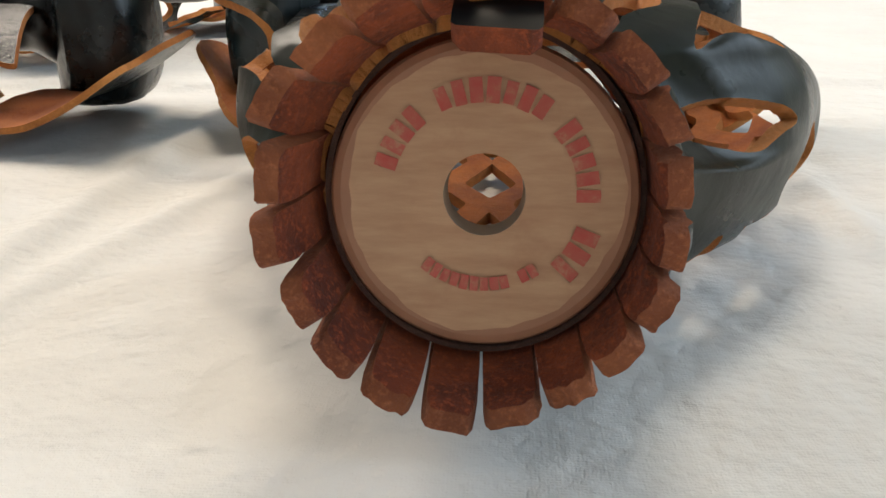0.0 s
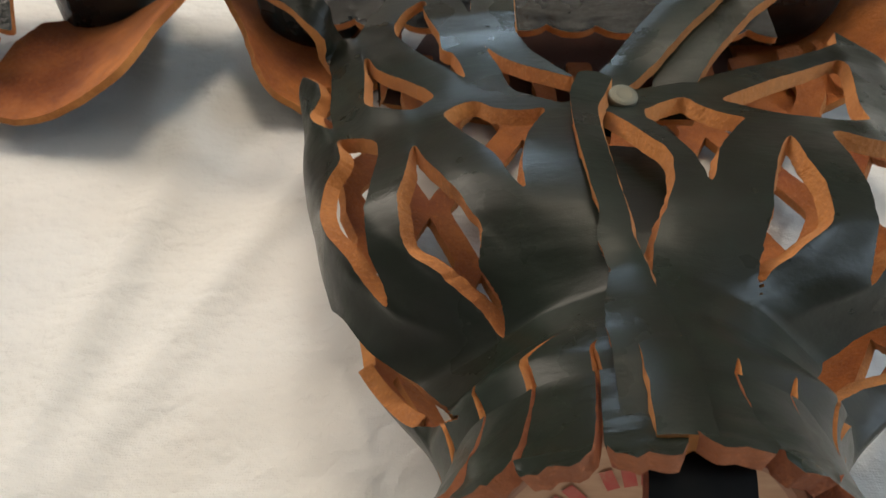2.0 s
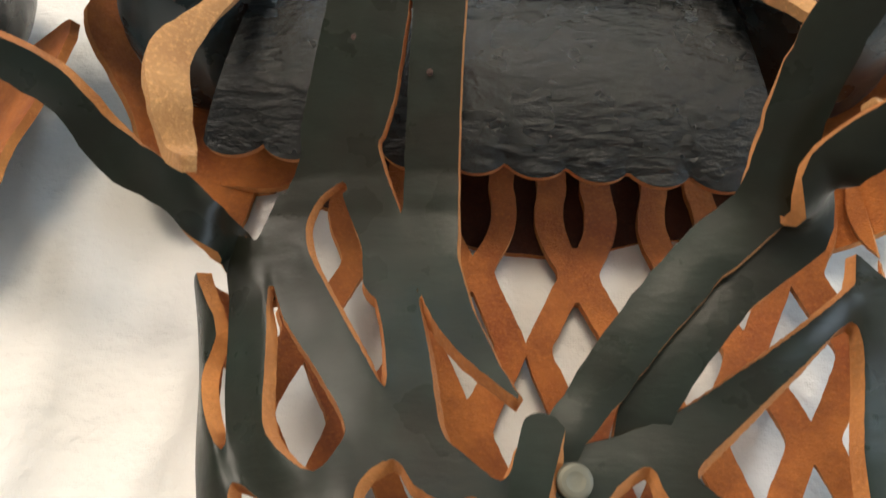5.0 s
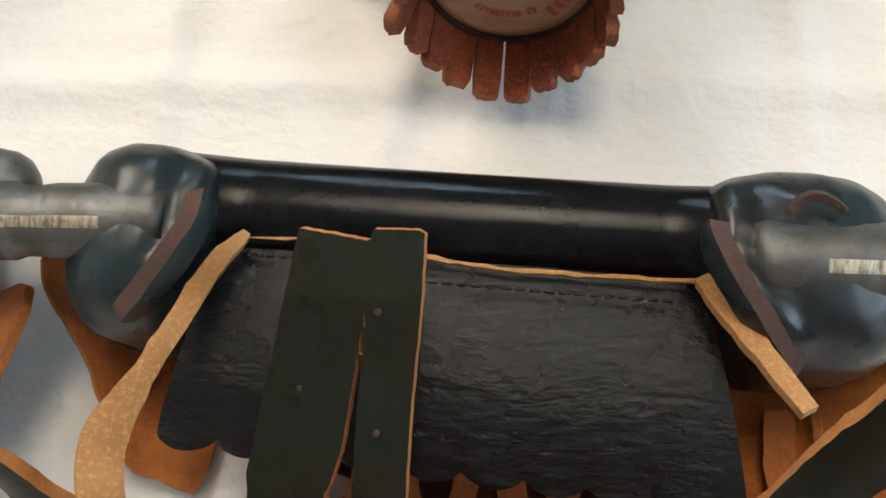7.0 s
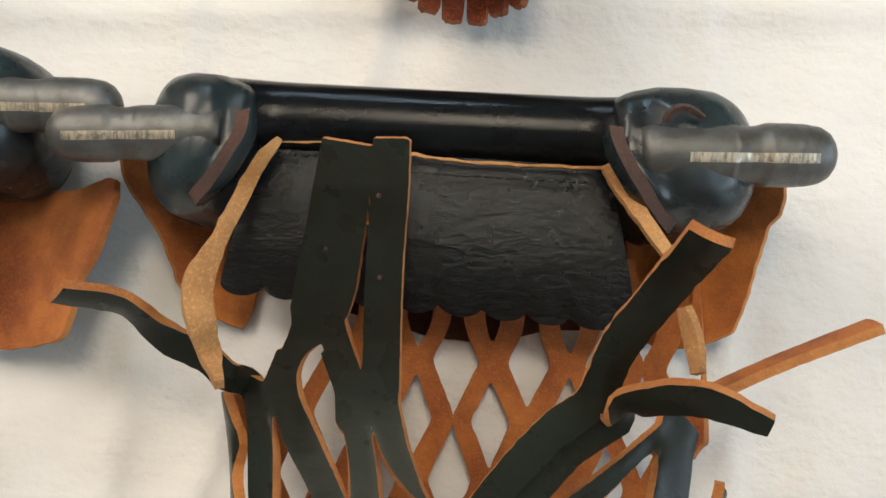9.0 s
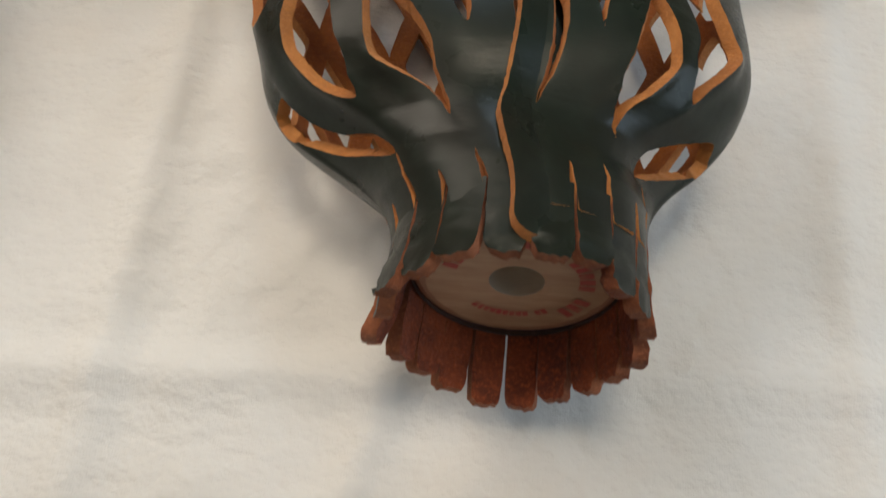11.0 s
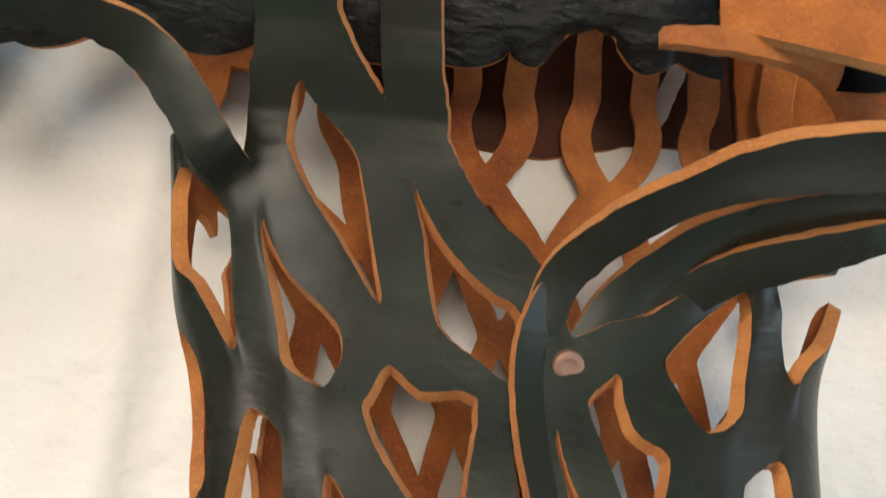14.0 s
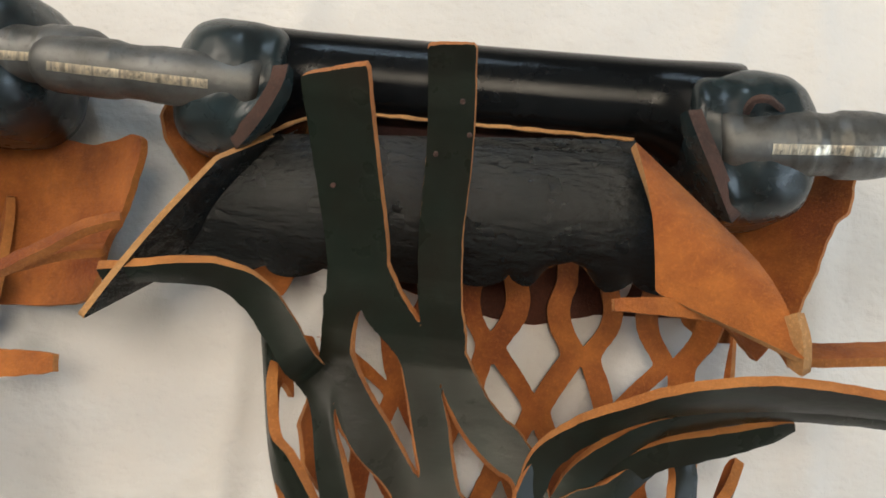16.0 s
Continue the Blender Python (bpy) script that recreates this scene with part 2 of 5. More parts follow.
def strips_field(strips, scale_u, soft=0.012, rag=0.004):
    """The distance to a net of strips, each a list of (u, v, half width); scale_u(v): length of one unit of u."""
    segs = []
    for s in strips:
        c = spline(s, 0.06)
        segs += [(*c[q], *c[q + 1]) for q in range(len(c) - 1)]

    def field(U, V):
        R = scale_u(V)
        best = np.full(U.shape, 9.0)
        for u0, v0, w0, u1, v1, w1 in segs:
            reach = max(w0, w1) + 0.1
            box = (V > min(v0, v1) - reach) & (V < max(v0, v1) + reach)
            box &= (U > min(u0, u1) - 3.2 * reach) & (U < max(u0, u1) + 3.2 * reach)
            if not box.any():
                continue
            r, du, dv = R[box], U[box] - u0, V[box] - v0
            ex, ey = (u1 - u0) * r, v1 - v0
            k = np.clip((du * r * ex + dv * ey) / (ex * ex + ey * ey + 1e-9), 0, 1)
            d = np.hypot(du * r - k * ex, dv - k * ey) - (w0 + k * (w1 - w0))
            b = best[box]
            h = np.clip(0.5 + 0.5 * (b - d) / soft, 0, 1)
            best[box] = np.minimum(b, b * (1 - h) + d * h - soft * h * (1 - h))
        return best + rag * np.sin(61 * V + 23 * U) * np.sin(47 * U * R - 31 * V)

    return field


class Tube:
    """A cage's form: rows of y, middle x, half width, top z, bottom z."""

    def __init__(self, rows, n=2.5, pinch=1.0):
        self.rows, self.n, self.pinch = np.array(rows, float), n, pinch

    def power(self, y):
        return np.interp(y, [1.75, 2.15], [2.0, self.n])

    def waist(self, y):
        """How far the upper half draws in behind the neck."""
        return self.pinch * np.interp(y, [1.77, 1.86, 1.95, 2.0, 2.05, 2.15, 2.25], [0.0, 0.46, 0.58, 0.44, 0.22, 0.06, 0.0])

    def at(self, y):
        r = self.rows
        fine = np.linspace(r[0, 0], r[-1, 0], 90)
        kern = np.ones(7) / 7
        return [np.interp(y, fine, np.convolve(np.pad(np.interp(fine, r[:, 0], r[:, k]), 3, "edge"), kern, "valid")) for k in range(1, 5)]

    def place(self, u, y):
        c, a, top, low = self.at(y)
        zc, h, p = (top + low) / 2, (top - low) / 2, 2 / self.power(y)
        s, k = np.sin(u), np.cos(u)
        a = a * (1 - self.waist(y) * np.sqrt(np.clip(k, 1e-4, 1)))
        return np.stack([c + a * np.sign(s) * np.abs(s) ** p, y + 0 * u, zc + h * np.sign(k) * np.abs(k) ** p], -1)

    def space(self, u, y):
        e = 2e-3
        P = self.place(u, y)
        n = np.cross(self.place(u + e, y) - self.place(u - e, y), self.place(u, y + e) - self.place(u, y - e))
        n /= np.linalg.norm(n, axis=-1, keepdims=True) + 1e-12
        return P, n

    def width(self, y):
        return self.at(y)[1]

# ---- the cloth ----
CREASES = [((-1.12, 0.0), (0.035, 1.0), 0.030), ((1.62, 0.0), (-0.03, 1.0), 0.022), ((0.0, 4.98), (1.0, 0.05), 0.03), ((0.0, 0.55), (1.0, -0.2), 0.014), ((-1.5, 0.0), (0.3, 1.0), 0.026)]


def cloth_height(x, y):
    """Soft folds and pressed creases; the level of the cloth is their mean."""
    h = 0 * x
    for ang, wave, amp, ph in ((0.2, 1.4, 0.012, 0.3), (1.35, 1.9, 0.010, 1.0), (0.9, 0.67, 0.005, 2.0), (2.3, 0.41, 0.003, 0.7)):
        s = x * np.cos(ang) + y * np.sin(ang)
        h = h + amp * (np.sin(2 * np.pi * s / wave + ph + 0.9 * np.sin(0.9 * (y - x))) - 1) * 0.5
    for (px, py), (ux, uy), amp in CREASES:
        n = math.hypot(ux, uy)
        d = ((x - px) * uy - (y - py) * ux) / n + 0.03 * np.sin(1.3 * (x + y))
        h = h + amp * np.exp(-((d / 0.07) ** 2)) - 0.5 * amp * np.exp(-(((d - 0.16) / 0.14) ** 2))
    return h


def cloth():
    xs = np.concatenate([np.arange(-11, -3.5, 0.25), np.arange(-3.5, 3.5, 0.04), np.arange(3.5, 11.01, 0.25)])
    ys = np.concatenate([np.arange(-9, -1.0, 0.25), np.arange(-1.0, 9.5, 0.04), np.arange(9.5, 16.01, 0.25)])
    X, Y = np.meshgrid(xs, ys, indexing="ij")
    Z = cloth_height(X, Y)
    v = np.stack([X, Y, Z], -1).reshape(-1, 3).tolist()
    m = len(ys)
    f = [(i * m + j, (i + 1) * m + j, (i + 1) * m + j + 1, i * m + j + 1) for i in range(len(xs) - 1) for j in range(m - 1)]
    return tagged(mesh_object("cloth", v, f, CLOTH), "rumpled white cotton cloth spread flat under the leather pieces", "cloth", kind="structure")


cloth()


def slab(name, x0, x1, y0, y1, z0, z1, mat, label):
    bm = bmesh.new()
    bmesh.ops.create_cube(bm, size=1.0)
    for v in bm.verts:
        v.co = ((x0 + x1) / 2 + v.co.x * (x1 - x0), (y0 + y1) / 2 + v.co.y * (y1 - y0), (z0 + z1) / 2 + v.co.z * (z1 - z0))
    return tagged(part(name, bm, mat, None, smooth=False), label, "room", kind="structure")


slab("tabletop", -11.5, 11.5, -9.5, 16.5, -0.6, -0.08, DIM_PAINT, "flat white support under the spread cloth")
slab("floor", -24, 24, -24, 30, -7.8, -7.5, DIM_PAINT, "plain pale floor of the room")
# unseen ceiling and walls: dim at the back against sheen, white elsewhere for fill
slab("ceiling", -24, 24, -24, 30, 17.5, 17.8, BRIGHT_PAINT, "unseen plain ceiling, white to bounce light")
slab("wall_north", -24, 24, 30, 30.5, -7.5, 17.5, DIM_PAINT, "unseen plain wall, its paint chosen to steer bounce light")
slab("wall_south", -24, 24, -24.5, -24, -7.5, 17.5, BRIGHT_PAINT, "unseen plain wall, its paint chosen to steer bounce light")
slab("wall_west", -24.5, -24, -24, 30, -7.5, 17.5, BRIGHT_PAINT, "unseen plain wall, its paint chosen to steer bounce light")
slab("wall_east", 24, 24.5, -24, 30, -7.5, 17.5, BRIGHT_PAINT, "unseen plain wall, its paint chosen to steer bounce light")

TOPS = [(1.3, 0.79, 0.11), (1.82, 0.785, 0.10), (1.95, 0.70, 0.06), (2.06, 0.745, 0.04), (2.2, 0.775, 0.025), (2.45, 0.72, 0.02), (2.7, 0.64, 0.02), (3.0, 0.58, 0.02), (3.2, 0.55, 0.02), (4.4, 0.55, 0.02)]


def form(rows, pinch=1.0):
    t = np.array(TOPS)
    ys = sorted({*t[:, 0], *[r[0] for r in rows]})
    r = np.array(rows)
    return Tube([(y, np.interp(y, r[:, 0], r[:, 1]), np.interp(y, r[:, 0], r[:, 2]), np.interp(y, t[:, 0], t[:, 1]), np.interp(y, t[:, 0], t[:, 2])) for y in ys], 2.5, pinch)


FORM_A = form([(1.3, 0.364, 0.34), (1.75, 0.365, 0.335), (1.9, 0.4, 0.5), (2.1, 0.42, 0.64), (2.3, 0.44, 0.76), (2.7, 0.47, 0.89), (3.08, 0.46, 0.95), (3.5, 0.45, 1.0), (4.3, 0.4, 1.1)])
FORM_B = form([(1.3, 0.33, 0.34), (1.75, 0.33, 0.338), (1.85, 0.28, 0.4), (1.94, 0.24, 0.55), (2.1, 0.245, 0.70), (2.32, 0.245, 0.755), (2.6, 0.19, 0.79), (2.78, 0.165, 0.84), (3.0, 0.175, 0.90), (3.5, 0.18, 0.95), (4.3, 0.0, 1.0)], 0.45)
STEP = 3.55

# cut-outs of the two cages, as closed outlines in (angle, length)
HOLES_A = []
HOLES_A.append([(-1.006, 2.647), (-0.825, 2.582), (-0.804, 2.486), (-0.833, 2.383), (-0.902, 2.269), (-1.010, 2.186), (-1.112, 2.130), (-1.251, 2.068), (-1.256, 2.123), (-1.209, 2.184), (-1.206, 2.257), (-1.220, 2.353), (-1.151, 2.461), (-1.014, 2.534)])
HOLES_A.append([(-0.642, 2.460), (-0.610, 2.375), (-0.541, 2.240), (-0.539, 2.173), (-0.565, 2.113), (-0.798, 2.021), (-1.077, 1.947), (-0.981, 2.011), (-0.887, 2.063), (-0.919, 2.114), (-0.844, 2.170), (-0.765, 2.244), (-0.686, 2.340)])
HOLES_A.append([(-0.402, 2.688), (-0.347, 2.633), (-0.272, 2.601), (-0.205, 2.613), (-0.236, 2.506), (-0.281, 2.369), (-0.325, 2.187), (-0.373, 2.306), (-0.453, 2.437), (-0.510, 2.572), (-0.493, 2.642)])
HOLES_A.append([(-0.823, 3.148), (-0.763, 3.033), (-0.637, 2.899), (-0.541, 2.771), (-0.557, 2.714), (-0.637, 2.654), (-0.741, 2.692), (-0.812, 2.744), (-0.833, 2.809), (-0.826, 2.977)])
HOLES_A.append([(-0.576, 3.423), (-0.534, 3.323), (-0.484, 3.212), (-0.448, 3.087), (-0.424, 2.982), (-0.420, 2.843), (-0.488, 2.939), (-0.576, 3.073), (-0.657, 3.199), (-0.669, 3.280), (-0.621, 3.358)])
HOLES_A.append([(-0.332, 3.110), (-0.295, 3.027), (-0.238, 2.942), (-0.157, 2.862), (-0.090, 2.793), (-0.120, 2.723), (-0.154, 2.649), (-0.224, 2.695), (-0.279, 2.742), (-0.296, 2.831), (-0.306, 2.940)])
HOLES_A.append([(-0.003, 2.577), (0.003, 2.613), (0.025, 2.661), (0.066, 2.695), (0.092, 2.635), (0.137, 2.568), (0.184, 2.526), (0.159, 2.468), (0.105, 2.335), (0.088, 2.207), (0.054, 2.307), (0.017, 2.431), (-0.003, 2.524)])
HOLES_A.append([(0.288, 2.429), (0.328, 2.323), (0.386, 2.240), (0.448, 2.166), (0.489, 2.117), (0.462, 2.068), (0.479, 2.019), (0.629, 1.966), (0.363, 2.033), (0.288, 2.107), (0.245, 2.198), (0.244, 2.304)])
HOLES_A.append([(0.423, 2.483), (0.558, 2.491), (0.731, 2.523), (0.846, 2.454), (0.962, 2.370), (1.036, 2.248), (0.946, 2.177), (0.830, 2.123), (0.879, 2.047), (0.688, 2.121), (0.558, 2.219), (0.480, 2.335)])
HOLES_A.append([(0.152, 2.686), (0.250, 2.786), (0.428, 2.932), (0.633, 3.075), (0.639, 2.962), (0.589, 2.760), (0.580, 2.613), (0.485, 2.556), (0.336, 2.557), (0.249, 2.592), (0.186, 2.642)])
HOLES_A.append([(-1.09, 3.19), (-1.08, 2.87), (-1.04, 2.71), (-1.18, 2.82), (-1.25, 2.94), (-1.15, 3.06), (-1.46, 3.28)])
HOLES_A.append([(0.77, 2.63), (1.13, 2.85), (1.32, 3.08), (1.34, 3.28), (0.93, 3.14), (0.86, 2.86)])
HOLES_A.append([(-0.077, 2.61), (-0.008, 2.399), (0.015, 2.279), (0.009, 2.166), (-0.019, 2.051), (-0.083, 1.955), (-0.084, 2.087), (-0.087, 2.164), (-0.095, 2.277), (-0.091, 2.443)])
HOLES_A.append([(1.02, 1.70), (1.24, 1.93), (1.20, 2.03), (1.31, 2.11), (1.46, 2.19), (1.50, 2.13), (1.54, 2.03), (1.49, 1.97), (1.40, 1.90), (1.25, 1.80)])
HOLES_A.append([(-1.08, 1.74), (-1.41, 1.84), (-1.50, 1.93), (-1.54, 2.02), (-1.58, 2.18), (-1.80, 2.10), (-1.72, 1.93), (-1.50, 1.82)])
HOLES_B = []
HOLES_B.append([(-1.262, 3.105), (-0.899, 3.019), (-0.807, 2.925), (-0.795, 2.779), (-0.805, 2.639), (-0.906, 2.724), (-1.014, 2.797), (-1.206, 2.864)])
HOLES_B.append([(-0.668, 2.994), (-0.631, 2.927), (-0.535, 2.828), (-0.426, 2.762), (-0.378, 2.717), (-0.375, 2.657), (-0.413, 2.609), (-0.455, 2.581), (-0.581, 2.620), (-0.591, 2.686), (-0.605, 2.782), (-0.644, 2.896)])
HOLES_B.append([(-0.579, 3.368), (-0.522, 3.285), (-0.374, 3.171), (-0.328, 3.069), (-0.286, 2.931), (-0.252, 2.775), (-0.372, 2.917), (-0.494, 3.041), (-0.594, 3.169), (-0.593, 3.243)])
HOLES_B.append([(-0.207, 3.111), (-0.172, 3.044), (-0.104, 2.940), (-0.022, 2.850), (0.027, 2.789), (0.020, 2.687), (0.009, 2.634), (-0.028, 2.677), (-0.103, 2.734), (-0.129, 2.800), (-0.164, 2.970)])
HOLES_B.append([(-0.240, 2.649), (-0.162, 2.599), (-0.038, 2.598), (-0.083, 2.389), (-0.091, 2.177), (-0.160, 2.282), (-0.224, 2.376), (-0.292, 2.459), (-0.328, 2.542), (-0.303, 2.581)])
HOLES_B.append([(-0.460, 2.411), (-0.364, 2.311), (-0.284, 2.238), (-0.231, 2.154), (-0.231, 2.094), (-0.270, 2.004), (-0.357, 1.903), (-0.363, 1.982), (-0.415, 2.027), (-0.493, 2.064), (-0.535, 2.092), (-0.501, 2.164), (-0.479, 2.265)])
HOLES_B.append([(-0.774, 2.519), (-0.642, 2.479), (-0.629, 2.417), (-0.641, 2.300), (-0.654, 2.205), (-0.668, 2.129), (-0.710, 2.060), (-0.823, 2.000), (-0.933, 2.021), (-0.978, 2.070), (-1.013, 2.133), (-0.984, 2.235), (-0.959, 2.283), (-0.881, 2.398)])
HOLES_B.append([(0.169, 2.626), (0.214, 2.663), (0.251, 2.683), (0.262, 2.609), (0.292, 2.554), (0.374, 2.514), (0.329, 2.406), (0.282, 2.277), (0.280, 2.202), (0.247, 2.309), (0.226, 2.407), (0.194, 2.511), (0.165, 2.594)])
HOLES_B.append([(0.484, 2.433), (0.514, 2.379), (0.565, 2.309), (0.615, 2.231), (0.675, 2.132), (0.662, 2.074), (0.645, 2.024), (0.690, 1.979), (0.764, 1.919), (0.508, 2.038), (0.439, 2.122), (0.428, 2.234), (0.458, 2.334)])
HOLES_B.append([(0.654, 2.477), (0.859, 2.535), (0.912, 2.458), (0.992, 2.375), (1.074, 2.281), (1.011, 2.200), (0.934, 2.132), (0.910, 2.070), (0.758, 2.164), (0.730, 2.255), (0.684, 2.336), (0.646, 2.408)])
HOLES_B.append([(0.411, 2.761), (0.506, 2.843), (0.633, 2.916), (0.686, 2.820), (0.681, 2.721), (0.652, 2.625), (0.515, 2.574), (0.430, 2.655), (0.385, 2.717)])
HOLES_B.append([(0.008, 2.556), (0.020, 2.343), (0.025, 2.247), (0.019, 2.163), (0.007, 2.244), (0.003, 2.364), (0.004, 2.511)])
HOLES_B.append([(0.80, 2.97), (0.82, 2.87), (0.93, 2.71), (1.04, 2.77), (1.38, 2.87), (1.39, 3.00)])
HOLES_B.append([(-1.12, 2.62), (-1.08, 2.47), (-1.13, 2.33), (-1.32, 2.30), (-1.50, 2.42), (-1.52, 2.58), (-1.35, 2.68)])
HOLES_B.append([(0.08, 2.605), (0.098, 2.47), (0.125, 2.395), (0.15, 2.298), (0.154, 2.228), (0.158, 2.14), (0.169, 2.056), (0.16, 1.947), (0.132, 2.063), (0.112, 2.157), (0.104, 2.245), (0.102, 2.328), (0.093, 2.43), (0.081, 2.509), (0.078, 2.583)])
HOLES_B.append([(-1.40, 2.08), (-1.38, 2.00), (-1.28, 1.95), (-1.10, 1.925), (-0.98, 1.90), (-0.95, 1.84), (-1.20, 1.87), (-1.48, 1.93), (-1.62, 2.05)])
HOLES_B.append([(1.10, 1.86), (1.08, 1.92), (1.15, 1.97), (1.28, 2.02), (1.45, 2.06), (1.60, 2.0), (1.38, 1.91)])


def outline_field(U, V, outline, r, sharp=False):
    """The distance to a closed outline, negative inside it."""
    P = np.array(outline, float)
    if not sharp:
        n = len(P)
        Q = []
        for i in range(n):
            a, b, c, d = P[i - 1], P[i], P[(i + 1) % n], P[(i + 2) % n]
            for s in (0, 0.34, 0.67):
                Q.append(0.5 * (2 * b + (c - a) * s + (2 * a - 5 * b + 4 * c - d) * s**2 + (3 * b - a - 3 * c + d) * s**3))
        P = np.array(Q)
    x, y = U * r, V
    P = P * (r, 1)
    best = np.full(x.shape, 9.0)
    odd = np.zeros(x.shape, bool)
    for (x0, y0), (x1, y1) in zip(P, np.roll(P, -1, 0)):
        ex, ey = x1 - x0, y1 - y0
        k = np.clip(((x - x0) * ex + (y - y0) * ey) / (ex * ex + ey * ey + 1e-12), 0, 1)
        best = np.minimum(best, np.hypot(x - x0 - k * ex, y - y0 - k * ey))
        odd ^= ((y0 > y) != (y1 > y)) & (x < (x1 - x0) * (y - y0) / (y1 - y0 + 1e-12) + x0)
    return np.where(odd, -best, best)


FAN_A = [(2.0, 0.8), (2.6, 0.95), (3.0, 1.0)]
FAN_B = [(2.0, 0.5), (2.35, 0.6), (2.77, 0.72), (3.0, 0.76), (3.24, 1.0)]


def lattice(x, y, tube, grid):
    """The underside's straps, which meet their neighbours in staggered rows and run on as a fringe into the mouth."""
    x0, y0, wide, step, hub, fan = grid
    c, a = tube.at(y)[:2]
    # the straps draw together towards the neck
    scale = np.interp(y, *zip(*fan))
    xs = hub + (x - hub) / scale
    decay = np.interp(y, [y0 + 0.05, y0 + 0.30], [1.0, -0.12])
    best = np.full(x.shape, 9.0)
    for q in range(-14, 15):
        amp = (wide - 0.060) / 2 * decay
        ph = math.pi * (y - y0) / step + math.pi * q
        zig = np.arcsin(0.96 * np.cos(ph)) / math.asin(0.96)
        mid = x0 + wide * (q + 0.5) - amp * zig + 0.012 * np.sin(3.1 * y + 2.3 * q)
        slope = amp * 2.1 / step * np.abs(np.sin(ph)) ** 0.3
        best = np.minimum(best, scale * np.abs(xs - mid) / np.hypot(1, slope) - 0.043 * scale**0.7 - 0.005 * np.sin(4 * y + 1.7 * q))
    best = np.minimum(best, a - 0.06 - np.abs(x - c))
    return np.minimum(best, y - 1.98)


def strap_field(x, y, straps):
    """The distance to straps in plan, each a list of (x, y, half width)."""
    best = np.full(x.shape, 9.0)
    for s in straps:
        c = spline(s, 0.05)
        own = np.full(x.shape, 9.0)
        for (x0, y0, w0), (x1, y1, w1) in zip(c[:-1], c[1:]):
            ex, ey = x1 - x0, y1 - y0
            k = ((x - x0) * ex + (y - y0) * ey) / (ex * ex + ey * ey + 1e-9)
            kk = np.clip(k, 0, 1)
            d = np.hypot(x - x0 - kk * ex, y - y0 - kk * ey) - (w0 + kk * (w1 - w0))
            own = np.minimum(own, d)
        # cut the last end square
        (x0, y0, w0), (x1, y1, w1) = c[-2], c[-1]
        n = math.hypot(x1 - x0, y1 - y0)
        past = ((x - x1) * (x1 - x0) + (y - y1) * (y1 - y0)) / n
        near = np.hypot(x - x1, y - y1) < 2 * w1
        best = np.minimum(best, np.where(near, np.maximum(own, past), own))
    return best


def side_holes(tube, side, y0, y1):
    """Cut-outs of the flank that the outlines above leave closed."""
    out = []
    for k in range(int((y1 - y0) / 0.5)):
        y = y0 + 0.5 * k
        out.append([(side * (1.80 + 0.26 * math.sin(s)), y + 0.21 * math.cos(s)) for s in np.linspace(0, 2 * math.pi, 10, endpoint=False)])
    return out


def sag(u, v):
    return (0.007 * np.sin(9 * v + 3 * u) * np.sin(5 * u - 4 * v))[:, None]


def neck_slits(seed, count=20):
    """The collar's cuts run on into the neck."""
    rng = random.Random(seed)
    out = []
    for k in range(count):
        u = math.pi / 2 - (2 * math.pi * k / count - math.pi / 2)
        u = (u + 2.35) % (2 * math.pi) - 2.35
        tip = 1.78 + rng.uniform(-0.06, 0.10)
        out.append([(u, tip), (u - 0.035, 1.66), (u - 0.055, 1.5), (u + 0.055, 1.5), (u + 0.035, 1.66)])
    return out


